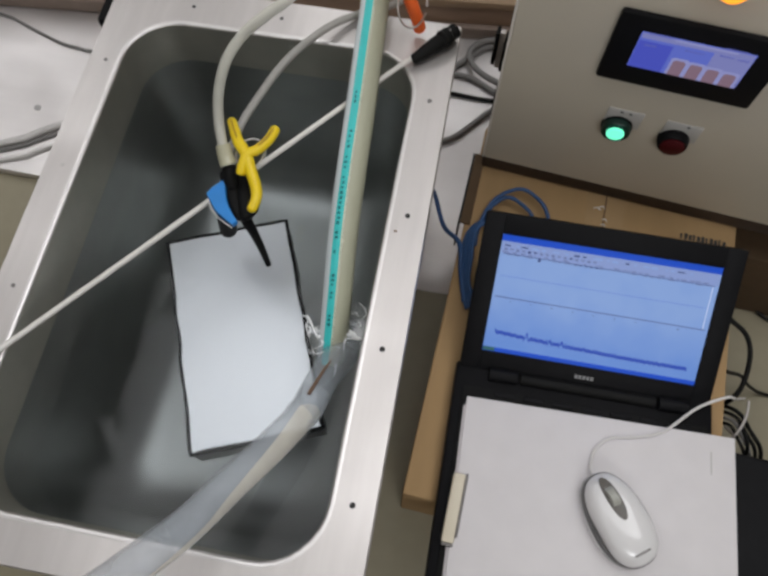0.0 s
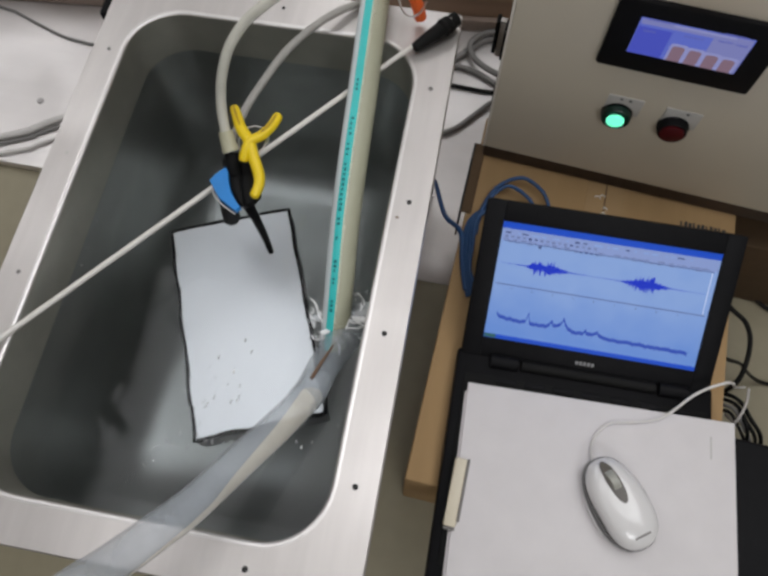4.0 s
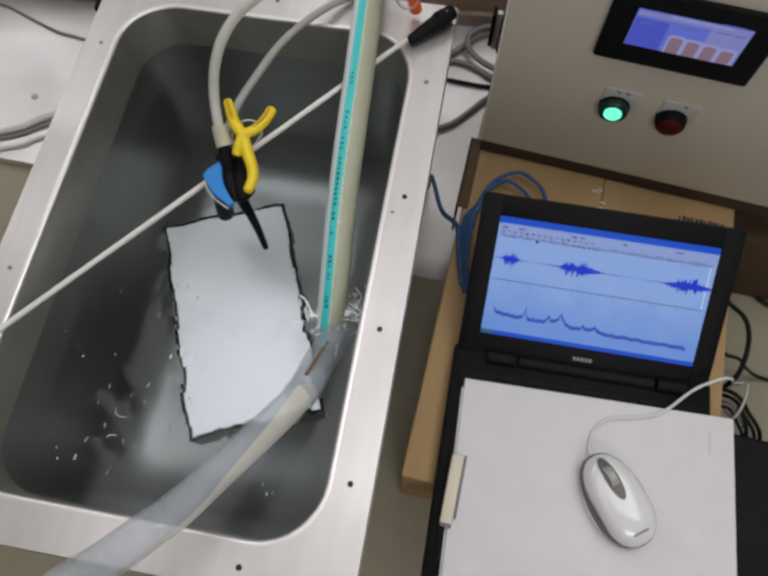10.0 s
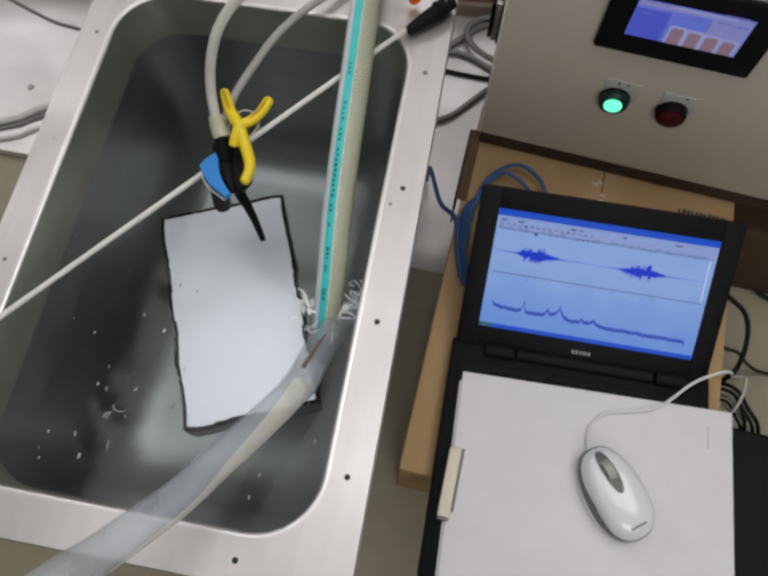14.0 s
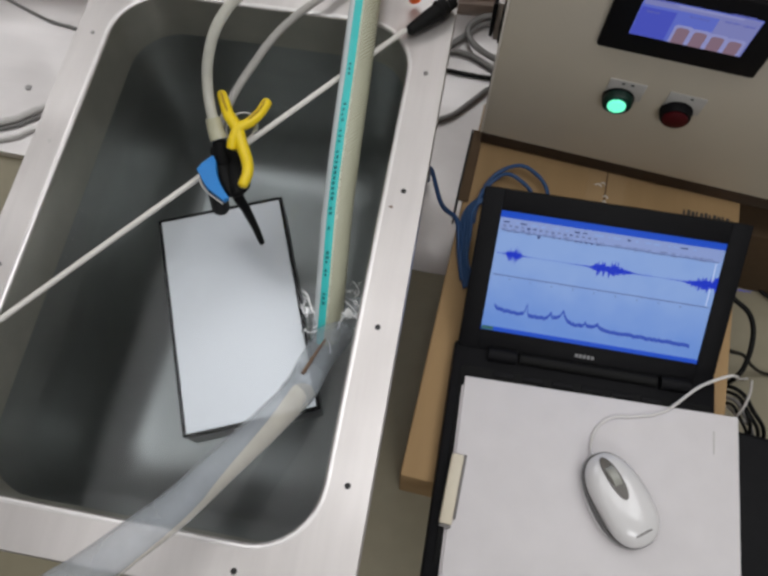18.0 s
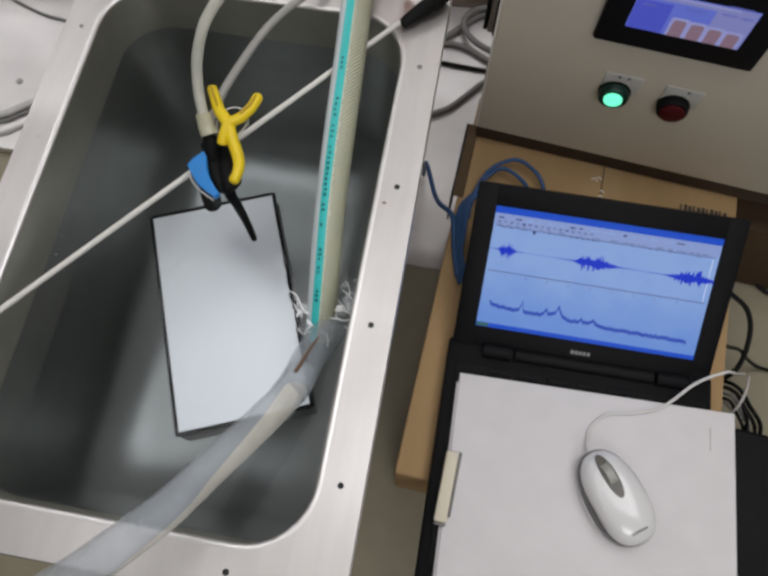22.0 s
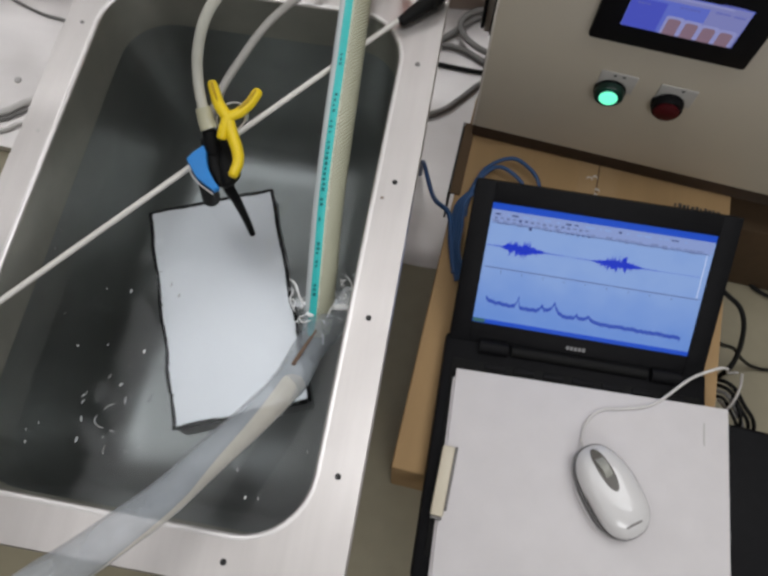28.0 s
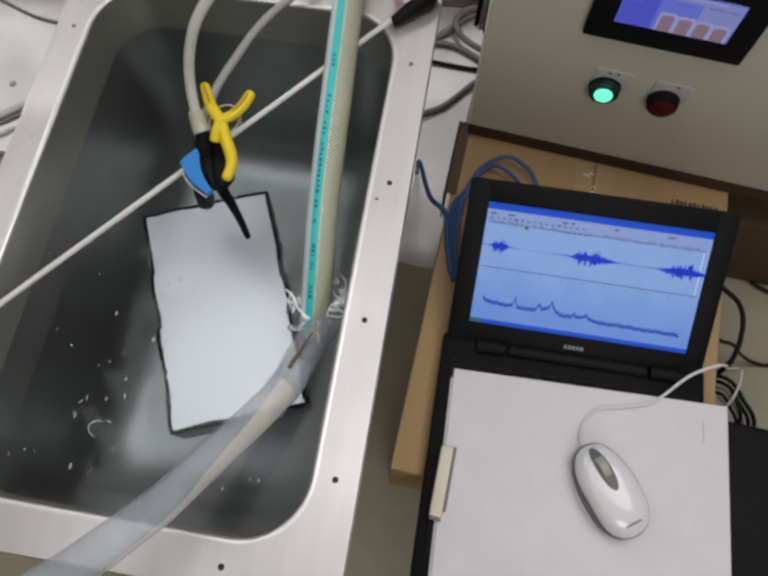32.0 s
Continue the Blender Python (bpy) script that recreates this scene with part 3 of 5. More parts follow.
lid_part("title_bar", flat(0, SW, SH - 0.0070, SH, -0.0005), SCR_BAR)
lid_part("task_bar", flat(0, SW, 0, 0.0045, -0.0005), SCR_BAR)
lid_part("start_button", flat(0.0005, 0.013, 0.0005, 0.0043, -0.0002), SCR_GREEN)
lid_part("tool_bar", flat(0.001, SW - 0.001, SH - 0.0195, SH - 0.0073, -0.0005), SCR_TOOL)
for k in range(16):
    x = 0.004 + k * 0.0062
    lid_part("tool_icon", flat(x, x + 0.0032, SH - 0.0165 + 0.0008 * (k % 2), SH - 0.0142, -0.0003), SCR_LINE if k in (4, 5, 11) else SCR_SOFT)
row2 = random.Random(9)
x = 0.004
while x < SW - 0.03:
    w = 0.002 + 0.008 * row2.random()
    lid_part("menu_text_bar", flat(x, x + w, SH - 0.0122 + 0.0006 * row2.random(), SH - 0.0104, -0.0003), SCR_LINE if row2.random() < 0.35 else SCR_BG)
    x += w + 0.002 + 0.006 * row2.random()
for line, (y0, tall) in enumerate(((SH - 0.0188, 0.0013), (SH - 0.0212, 0.0012))):
    x = 0.003
    while x < SW - 0.012:
        w = 0.0015 + 0.006 * row2.random()
        if row2.random() < (0.75 if line == 0 else 0.45):
            lid_part("tool_text_bar", flat(x, x + w, y0, y0 + tall * (0.6 + 0.4 * row2.random()), -0.0003), SCR_SOFT)
        x += w + 0.0012 + 0.003 * row2.random()
for k in range(5):
    lid_part("menu_mark", flat(0.078 + k * 0.0056, 0.0805 + k * 0.0056, SH - 0.0215, SH - 0.0198, -0.0003), SCR_LINE)
lid_part("cursor_mark", flat(0.0405, 0.0435, SH - 0.0236, SH - 0.0205, -0.0003), SCR_LINE)
for y0, x0, x1 in ((0.1075, 0.003, SW - 0.004), (0.0605, 0.003, SW - 0.003)):
    lid_part("divider_line", flat(x0, x1, y0, y0 + 0.0009, -0.0003), SCR_EDGE)
lid_part("scroll_edge", flat(SW - 0.0060, SW - 0.0050, 0.062, 0.107, -0.0003), SCR_WHITE)
for k in range(9):
    lid_part("scale_tick", flat(0.02 + k * 0.022, 0.0208 + k * 0.022, 0.0565, 0.0578, -0.0003), SCR_LINE)


def trace_base(u):
    return 0.024 - 0.006 * u - 0.002 * math.sin(u * 3.1)


def trace_height(u):
    h = 0.002
    for c, w, a in ((0.0, 0.008, 0.005), (0.165, 0.007, 0.012), (0.29, 0.012, 0.007), (0.35, 0.022, 0.0135), (0.47, 0.014, 0.004), (0.53, 0.018, 0.0065)):
        h += a * math.exp(-abs(u - c) / w)
    return trace_base(u) + h + 0.0012 * noise.noise((u * 45, 2.2, 0)) + 0.0022 * noise.noise((u * 160, 2.2, 0))


def ribbon(points, half, z0, z1):
    bm = bmesh.new()
    rows = []
    for x, y in points:
        rows.append([bm.verts.new((x, y + half, z1)), bm.verts.new((x, y - half, z1)), bm.verts.new((x, y - half, z0)), bm.verts.new((x, y + half, z0))])
    for a, b in zip(rows, rows[1:]):
        for k in range(4):
            bm.faces.new((a[k], a[(k + 1) % 4], b[(k + 1) % 4], b[k]))
    return bm


traces = []
for k in range(65):
    points = [(0.010 + 0.205 * u / 260, trace_height(u / 260) - 0.0018) for u in range(4 * k, 4 * k + 5)]
    lift = sum(trace_height(u / 260) - trace_base(u / 260) for u in range(4 * k, 4 * k + 5)) / 5
    traces.append((lid_part("spectrum_trace", ribbon(points, 0.0019, -0.0008, -0.0003), SCR_TRACE), lift))


def burst(seed, half_len, amp):
    """An uneven spindle of vertical strokes."""
    bm = bmesh.new()
    rng = random.Random(seed)
    n = 96
    top, bot = [], []
    for k in range(n + 1):
        u = 2 * k / n - 1
        env = (math.exp(-6.0 * u * u) * 0.35 + 0.62 * math.exp(-(u / 0.44) ** 4)) * amp * (0.78 + 0.6 * noise.noise((u * 5, seed, 0)))
        top.append((u * half_len, env * (0.34 + 0.95 * rng.random() ** 2) + 0.00022))
        bot.append((u * half_len, -env * (0.34 + 0.95 * rng.random() ** 2) - 0.00022))
    for k in range(n):
        corners = (bot[k], bot[k + 1], top[k + 1], top[k])
        vs, lo = ([bm.verts.new((*p, z)) for p in corners] for z in (0.0, -0.0002))
        bm.faces.new(vs)
        for i in range(4):
            bm.faces.new((lo[i], lo[(i + 1) % 4], vs[(i + 1) % 4], vs[i]))
    return bm


bursts = [lid_part("signal_burst", burst(s, 0.042, a), SCR_PULSE, "dark blue burst of signal") for s, a in ((3, 0.0098), (8, 0.0104))]
bursts.append(lid_part("signal_burst", burst(5, 0.018, 0.0090), SCR_PULSE, "short dark blue burst of signal"))
lid_part("signal_axis", flat(0.004, SW - 0.007, 0.08375, 0.08425, -0.0004), SCR_AXIS)
for k in range(5):
    lid_part("logo_bar", box(0.1025 + k * 0.0042, 0.1055 + k * 0.0042, -0.0138, -0.0100, 0.0012, 0.0016), DRESS)

# ---------- papers on the netbook, clip, mouse ----------
papers = thing("paper_pad", "white paper pad lying over the netbook keyboard", "paper", pose(0.089, 0.004, 1.0055, 0, 0, 1.0))
part("top_sheet", box(0, 0.2795, -0.235, 0.0, 0.0035, 0.0065, 0.0006), PAPER, papers)
part("under_sheets", box(-0.0022, 0.2785, -0.236, -0.009, 0, 0.0034, 0.0004), PAPER, papers)
part("pencil_mark", box(0.2543, 0.2555, -0.041, -0.018, 0.0065, 0.0067), LABEL, papers)
clip = thing("paper_clip_bar", "cream plastic slide clip holding the paper edge", "clip", pose(0.0925, -0.077, 1.012, 0, 0, -3))
part("clip_bar", box(-0.006, 0.0065, -0.068, 0.0, -0.001, 0.005, 0.0018), CREAM, clip)
part("clip_lip", box(0.0066, 0.0092, -0.062, 0.001, 0.0, 0.0032, 0.0008), GREY_TRIM, clip)
part("clip_end", box(-0.0055, 0.006, -0.0712, -0.0682, -0.0005, 0.0042, 0.001), GREY_TRIM, clip)

MA = 35
mouse = thing("computer_mouse", "white glossy corded mouse with grey wheel resting on paper", "mouse", pose(0.2502, -0.0938, 1.0122, 0, 0, MA))


def mouse_ring(s, z, grow=1.0, flank=0.0):
    pts = []
    for k in range(40):
        a = 2 * math.pi * k / 40
        x, y = (math.copysign(abs(v) ** 0.86, v) for v in (math.cos(a), math.sin(a)))
        w = 0.0282 * (1 - 0.07 * y)
        if flank and x < 0:
            x *= 1 - flank * math.exp(-((y + 0.12) / 0.55) ** 2)
        elif flank > 0:
            x *= 1 - 0.55 * flank * math.exp(-((y - 0.05) / 0.60) ** 2)
        pts.append((grow * s * w * x, grow * s * 0.0468 * y - (1 - s) * 0.006, z))
    return pts


part("lower_shell", loft([mouse_ring(0.94, 0.0005), mouse_ring(0.99, 0.002, 1, -0.05), mouse_ring(1.005, 0.005, 1, -0.07), mouse_ring(1.0, 0.007, 1, -0.06)], cap_first=True, cap_last=True), MOUSE, mouse)
part("side_band", loft([mouse_ring(1.0, 0.0071), mouse_ring(1.004, 0.010), mouse_ring(0.995, 0.0165)], cap_first=True, cap_last=True), MOUSE_BAND, mouse, "dark grey side band")
part("upper_shell", loft([mouse_ring(0.975, 0.0166, 1, 0.09), mouse_ring(0.968, 0.0195, 1, 0.09), mouse_ring(0.925, 0.0245, 1, 0.08), mouse_ring(0.83, 0.0288, 1, 0.04), mouse_ring(0.68, 0.0318),
                          mouse_ring(0.48, 0.0338), mouse_ring(0.25, 0.0347), mouse_ring(0.08, 0.0350)], cap_last=True), MOUSE, mouse, flat=False)


def ellipse(cx, cy, rx, ry, z, n=28):
    return [(cx + rx * math.cos(2 * math.pi * k / n), cy + ry * math.sin(2 * math.pi * k / n), z - 0.00034 * ((cy + ry * math.sin(2 * math.pi * k / n)) / 0.01) ** 2) for k in range(n)]


part("wheel_slot", loft([ellipse(0, 0.020, 0.0068, 0.022, 0.0335), ellipse(0, 0.020, 0.0066, 0.0215, 0.0358), ellipse(0, 0.020, 0.003, 0.012, 0.0362)], cap_last=True), MOUSE_SLOT, mouse, "dark grey wheel surround")
part("scroll_wheel", tube([(-0.0041, 0.021, 0.0262), (-0.0034, 0.021, 0.0262), (0.0034, 0.021, 0.0262), (0.0041, 0.021, 0.0262)], lambda s: 0.0124 if 0.05 < s < 0.95 else 0.0118, 32, straight=True), WHEEL, mouse)
for k in range(6):
    lx = -0.0085 + 0.0028 * k
    lz = 0.0321 - 16.0 * (lx + 0.001) ** 2
    part("logo_bar", box(lx, lx + 0.0022, -0.0346, -0.0326, lz - 0.003, lz + 0.0004), GREY_TRIM, mouse)
cord = [(0.2250, -0.058, 1.022), (0.2225, -0.048, 1.0155), (0.2255, -0.030, 1.0142), (0.240, -0.0145, 1.0148), (0.266, -0.0085, 1.0148), (0.294, 0.002, 1.016), (0.325, 0.031, 1.022), (0.353, 0.047, 1.022), (0.3665, 0.0515, 1.012), (0.378, 0.058, 0.990), (0.396, 0.068, 0.95), (0.442, 0.099, 0.85), (0.480, 0.124, 0.765), (0.50, 0.13, 0.757)]
tagged(part("mouse_cord", tube(cord, 0.0015, 8, 8), WHITE_CABLE), "thin white mouse cord curling over the paper", "cable")

# ---------- control cabinet ----------
cabinet = thing("control_cabinet", "grey-beige steel control cabinet with touch panel and two push buttons", "control box", pose(0.067, 0.300, 0.9855, 0, 0, -6))
CW, CH, CD = 0.46, 0.42, 0.26
part("cabinet_body", box(0.0, CW, 0.012, CD, 0.026, CH, 0.003), CABINET, cabinet)
part("cabinet_door", box(0.001, CW - 0.001, 0.0, 0.0115, 0.027, CH - 0.003, 0.003), CABINET, cabinet)
# highlight along the door's left edge, put in as a pale strip
part("edge_highlight", box(-0.0008, 0.0016, -0.0010, 0.0035, 0.030, CH - 0.004, 0.0004), EDGE_HIGHLIGHT, cabinet, "pale strip painted as the edge's highlight")
# the shadow gap below the cabinet, built as a dark brown strip
part("base_shade_strip", box(0.001, CW - 0.002, 0.0045, CD - 0.01, 0, 0.0255, 0.002), SHADE_BROWN, cabinet, "dark brown strip standing in for shade under the cabinet")
part("side_bracket", box(-0.0165, -0.0125, 0.052, 0.064, 0.130, 0.178, 0.0008), BLACK, cabinet, "black bracket strip")
part("side_bracket", box(-0.0060, -0.0003, 0.052, 0.066, 0.122, 0.170, 0.0008), BLACK, cabinet, "black bracket strip")
part("bracket_web", box(-0.0124, -0.0061, 0.056, 0.062, 0.122, 0.176, 0.0006), STEEL, cabinet)
part("side_bracket", box(-0.0045, -0.0003, 0.052, 0.064, 0.040, 0.085, 0.0006), BLACK, cabinet, "black bracket strip")
hmi = part("touch_panel", box(0.0870, 0.2285, -0.007, 0.0, 0.2155, 0.2990, 0.003), BLACK, cabinet, "black touch panel frame")
X0, Z0 = 0.1095, 0.2400
part("panel_screen", box(X0, X0 + 0.096, -0.0076, -0.0069, Z0, Z0 + 0.0425, 0.0002), HMI_BG, hmi)
part("screen_side_field", box(X0 + 0.0005, X0 + 0.0298, -0.0079, -0.0076, Z0 + 0.0005, Z0 + 0.0331), HMI_DEEP, hmi)
part("screen_field", box(X0 + 0.0010, X0 + 0.0950, -0.0079, -0.0076, Z0 + 0.0363, Z0 + 0.0419), HMI_LIGHT, hmi)
part("screen_field", box(X0 + 0.0634, X0 + 0.0955, -0.0079, -0.0076, Z0 + 0.0005, Z0 + 0.0359), HMI_LIGHT, hmi)
UPRIGHT = Matrix(((1, 0, 0, 0), (0, 0, -1, -0.0080), (0, 1, 0, 0), (0, 0, 0, 1)))


def arch(x0, x1, z0, z1):
    r = 0.0028
    top = [(x1 - r + r * math.cos(radians(15 * k)), z1 - r + r * math.sin(radians(15 * k))) for k in range(7)]
    return [(x1, z0)] + top + [(x0 + x1 - x, z) for x, z in top[::-1]] + [(x0, z0)]


for k in range(4):
    x = X0 + 0.0355 + k * 0.0149
    part("screen_halo", prism(arch(x - 0.0022, x + 0.0132, Z0 + 0.0006, Z0 + 0.0216 - 0.001 * k), 0, 0.0002), HMI_PALE, hmi).matrix_local = UPRIGHT
    part("screen_block", prism(arch(x, x + 0.011, Z0 + 0.0007, Z0 + 0.0189 - 0.001 * k), 0.0002, 0.0004), HMI_TAN, hmi).matrix_local = UPRIGHT
bars = random.Random(6)
for x0, x1, z in ((0.068, 0.078, 0.0335), (0.083, 0.091, 0.0330), (0.006, 0.024, 0.0415), (0.040, 0.056, 0.0310), (0.070, 0.088, 0.0425), (0.006, 0.016, 0.0280)):
    x = x0
    while x < x1:
        w = 0.0010 + 0.0016 * bars.random()
        part("screen_text_bar", box(X0 + x, X0 + x + w, -0.0082, -0.0079, Z0 + z + 0.0006 * bars.random(), Z0 + z + 0.0020), HMI_INK, hmi)
        x += w + 0.0008
part("screen_top_bar", box(X0 + 0.0288, X0 + 0.0806, -0.0081, -0.0079, Z0 + 0.0397, Z0 + 0.0416), HMI_PALE, hmi)


def push_button(name, cx, cz, collar, lens, label, size):
    b = part(name, tube([(cx, 0.0, cz), (cx, -0.0095, cz), (cx, -0.0110, cz)], lambda s: 0.0148 if s < 0.95 else 0.0140, 28, straight=True), collar, cabinet, label)
    part("lens", tube([(cx, -0.0109, cz), (cx, -0.0130, cz), (cx, -0.0142, cz)], lambda s: size if s < 0.8 else size * 0.85, 28, straight=True), lens, b)
    part("collar_ring", tube([(cx, 0.0, cz), (cx, -0.004, cz)], 0.0158, 28, straight=True), BLACK, b)
    return part("label_plate", box(cx - 0.015, cx + 0.021, -0.0018, 0.0, cz, cz + 0.0255, 0.0006), LABEL, cabinet, "pale printed label plate")


pg = push_button("green_button", 0.1285, 0.1455, GREEN_RIM, GREEN_LENS, "lit green push button", 0.0090)
pr = push_button("red_button", 0.1870, 0.1445, BLACK, RED_LENS, "unlit dark red push button", 0.0122)
for x in (0.1255, 0.1345):
    part("label_mark", box(x, x + 0.003, -0.0022, -0.0018, 0.1668, 0.1690), INK, pg)
part("label_mark", box(0.1925, 0.1955, -0.0022, -0.0018, 0.1660, 0.1682), INK, pr)
am = part("amber_lamp", tube([(0.159, 0.0, 0.344), (0.159, -0.006, 0.344)], 0.0158, 28, straight=True), BLACK, cabinet)
part("lens", tube([(0.159, -0.005, 0.344), (0.159, -0.012, 0.344), (0.159, -0.015, 0.344)], lambda s: 0.0120 if s < 0.8 else 0.0095, 28, straight=True), AMBER, am, "lit orange lamp lens")

# ---------- rod, grip, clamp, probe ----------
stick = thing("stirring_rod", "thin white rod with black grip laid across the tank rim", "rod")
part("shaft", rod((-0.400, -0.145, 1.1558), (-0.020, 0.3215, 1.1568), 0.0027, 12), WHITE_ROD, stick)
part("grip", tube([(-0.0255, 0.3095, 1.1570), (-0.018, 0.3175, 1.158), (-0.008, 0.328, 1.1595), (0.004, 0.341, 1.1605), (0.010, 0.348, 1.161), (0.015, 0.354, 1.161)],
                  blunt(lambda s: 0.0050 + 0.0030 * min(1, s * 2.2) + (0.0012 if 0.55 < s < 0.72 else 0.0), 0.05), 18, 8), BLACK_MATT, stick, "black rubber grip")
part("grip_collar", tube([(0.000, 0.3365, 1.1603), (0.0022, 0.339, 1.1605), (0.0044, 0.3415, 1.1606)], lambda s: 0.0080 + 0.0018 * math.sin(3.14 * s), 18, 4), BLACK_MATT, stick)
part("grip_rivet", tube([(0.0085, 0.3445, 1.1685), (0.0085, 0.3445, 1.1705)], 0.0012, 10, straight=True), GREY_TRIM, stick)

clamp = thing("spring_clamp", "yellow and black spring clamp gripping the white rod", "clamp")
part("handle", tube([(-0.1765, 0.1815, 1.197), (-0.170, 0.170, 1.198), (-0.163, 0.158, 1.198), (-0.1535, 0.1475, 1.196), (-0.1470, 0.135, 1.191), (-0.1390, 0.1205, 1.187), (-0.1360, 0.109, 1.186), (-0.1385, 0.0955, 1.184)],
                    blunt(lambda s: 0.0044 + 0.0012 * math.sin(3.1 * s), 0.035), 14, 12), YELLOW, clamp, "curved yellow handle")
part("handle", tube([(-0.1325, 0.1815, 1.195), (-0.1365, 0.166, 1.196), (-0.143, 0.154, 1.197), (-0.1515, 0.1465, 1.197), (-0.1545, 0.136, 1.193), (-0.1555, 0.129, 1.188)],
                    blunt(lambda s: 0.0049 - 0.0003 * s, 0.05), 14, 12), YELLOW, clamp, "curved yellow handle")
part("spring", tube([(-0.152 + 0.0135 * math.cos(a), 0.153 + 0.0165 * math.sin(a), 1.186 + 0.0004 * k) for k, a in enumerate([0.5 * j for j in range(14)])], 0.0010, 6, 3), STEEL_RIM, clamp)
# groove shade laid on the handles as strips of darker yellow
for line in (((-0.1755, 0.1800, 1.2010), (-0.1700, 0.1700, 1.2032), (-0.1630, 0.1580, 1.2034)), ((-0.1335, 0.1785, 1.1995), (-0.1365, 0.1660, 1.2010), (-0.1430, 0.1540, 1.2018))):
    part("groove", tube(line, blunt(0.0012, 0.2), 8, 6), YELLOW_DARK, clamp, "groove along the handle, its shade painted darker")
part("pivot", rod((-0.153, 0.147, 1.178), (-0.153, 0.147, 1.193), 0.0035, 12), STEEL_RIM, clamp)


def jaw(outline, z_top, depth, seed):
    """A rubber jaw, full at the top and narrowing towards its underside."""
    cx, cy = (sum(p[i] for p in outline) / len(outline) for i in (0, 1))
    ring = spline([(*p, 0) for p in outline] + [(*outline[0], 0)], 5)[:-1]
    rows = []
    for k, (s, dz) in enumerate(((0.45, 0.0), (0.78, -0.0016), (0.95, -0.005), (1.0, -0.009), (0.86, -0.6 * depth), (0.62, -depth))):
        shift = -dz * 0.42
        rows.append([(cx + (p.x - cx) * s - shift + 0.0012 * noise.noise((p.x * 170, p.y * 170, seed + k)), cy + (p.y - cy) * s + 1.4 * shift, z_top + dz + 0.0015 * noise.noise((p.x * 120, p.y * 120, seed))) for p in ring])
    return loft(rows, cap_first=True, cap_last=True)


part("jaw", jaw([(-0.1815, 0.136), (-0.176, 0.1435), (-0.168, 0.1425), (-0.161, 0.130), (-0.155, 0.112), (-0.1475, 0.093), (-0.151, 0.0895), (-0.160, 0.097), (-0.172, 0.114)], 1.172, 0.024, 1.0), BLACK_MATT, clamp, "black rubber jaw", flat=False)
part("jaw", jaw([(-0.164, 0.143), (-0.148, 0.134), (-0.1385, 0.119), (-0.1345, 0.106), (-0.1365, 0.0970), (-0.1460, 0.0890), (-0.156, 0.107), (-0.162, 0.126)], 1.1735, 0.024, 5.0), BLACK_MATT, clamp, "black rubber jaw", flat=False)
part("neck", tube([(-0.1705, 0.139, 1.184), (-0.169, 0.132, 1.178), (-0.167, 0.126, 1.170)], 0.0066, 14, 5), BLACK_MATT, clamp, "black rubber neck")


def blue_pad():
    outline = [(-0.1865, 0.1115), (-0.1830, 0.1180), (-0.1755, 0.1285), (-0.1715, 0.1235), (-0.1680, 0.1130), (-0.1630, 0.1030), (-0.1560, 0.0940), (-0.1500, 0.0880), (-0.1535, 0.0838), (-0.1590, 0.0868), (-0.1665, 0.0910), (-0.1735, 0.0955), (-0.1800, 0.1030)]
    bm = prism(outline, 1.1715, 1.1775, 0.0009)
    for v in bm.verts:
        fold = (v.co.x + 0.170) * 0.7 + (v.co.y - 0.105) * 0.7
        v.co.z += 0.10 * fold - 18 * fold * fold + 0.0012 * noise.noise((v.co.x * 120, v.co.y * 120, 2))
    return bm


part("pad", blue_pad(), BLUE, clamp, "blue plastic pad")
part("pad_tie", tube([(-0.1845, 0.1065, 1.171), (-0.179, 0.0985, 1.171), (-0.171, 0.0915, 1.1715), (-0.163, 0.0868, 1.172), (-0.155, 0.0828, 1.172)], 0.0006, 6, 4), WHITE_CABLE, clamp, "thin white thread")

probe = thing("hydrophone_probe", "thin black probe dipping from the clamp into water", "probe")
part("body", tube([(-0.155, 0.110, 1.160), (-0.151, 0.103, 1.148), (-0.147, 0.100, 1.132)], lambda s: 0.0062 - 0.0016 * s, 12, 5), BLACK, probe)
part("tip", tube([(-0.147, 0.100, 1.132), (-0.143, 0.096, 1.105), (-0.138, 0.0885, 1.076)], lambda s: 0.0046 - 0.0016 * s, 12, 5), BLACK_MATT, probe)
part("holder_foot", tube([(-0.170, 0.112, 1.160), (-0.180, 0.114, 1.125), (-0.1865, 0.1165, 1.088)], lambda s: 0.0092, 12, 4), BLACK_MATT, probe, "dark holder foot dipping under water")

# ---------- hoses ----------
SENSOR = [(-0.1690, 0.1375, 1.1880), (-0.1725, 0.1440, 1.1925), (-0.176, 0.152, 1.199), (-0.1805, 0.167, 1.212), (-0.1805, 0.184, 1.232), (-0.174, 0.203, 1.252), (-0.160, 0.220, 1.268), (-0.140, 0.232, 1.282), (-0.117, 0.247, 1.295), (-0.08, 0.30, 1.31), (-0.06, 0.45, 1.31), (-0.06, 0.65, 1.18), (-0.06, 0.90, 0.93), (-0.06, 0.98, 0.8505)]
sensor = thing("sensor_tube", "milky vinyl tube curving up from the clamp", "hose")
part("wall", tube(SENSOR, lambda s: 0.0047 + 0.0030 * max(0.0, 1 - s / 0.09), 16, 8), TUBE, sensor)
part("bore", tube(SENSOR, lambda s: 0.0029 + 0.0021 * max(0.0, 1 - s / 0.09), 12, 8), TUBE_BORE, sensor, "grey hollow of the tube")
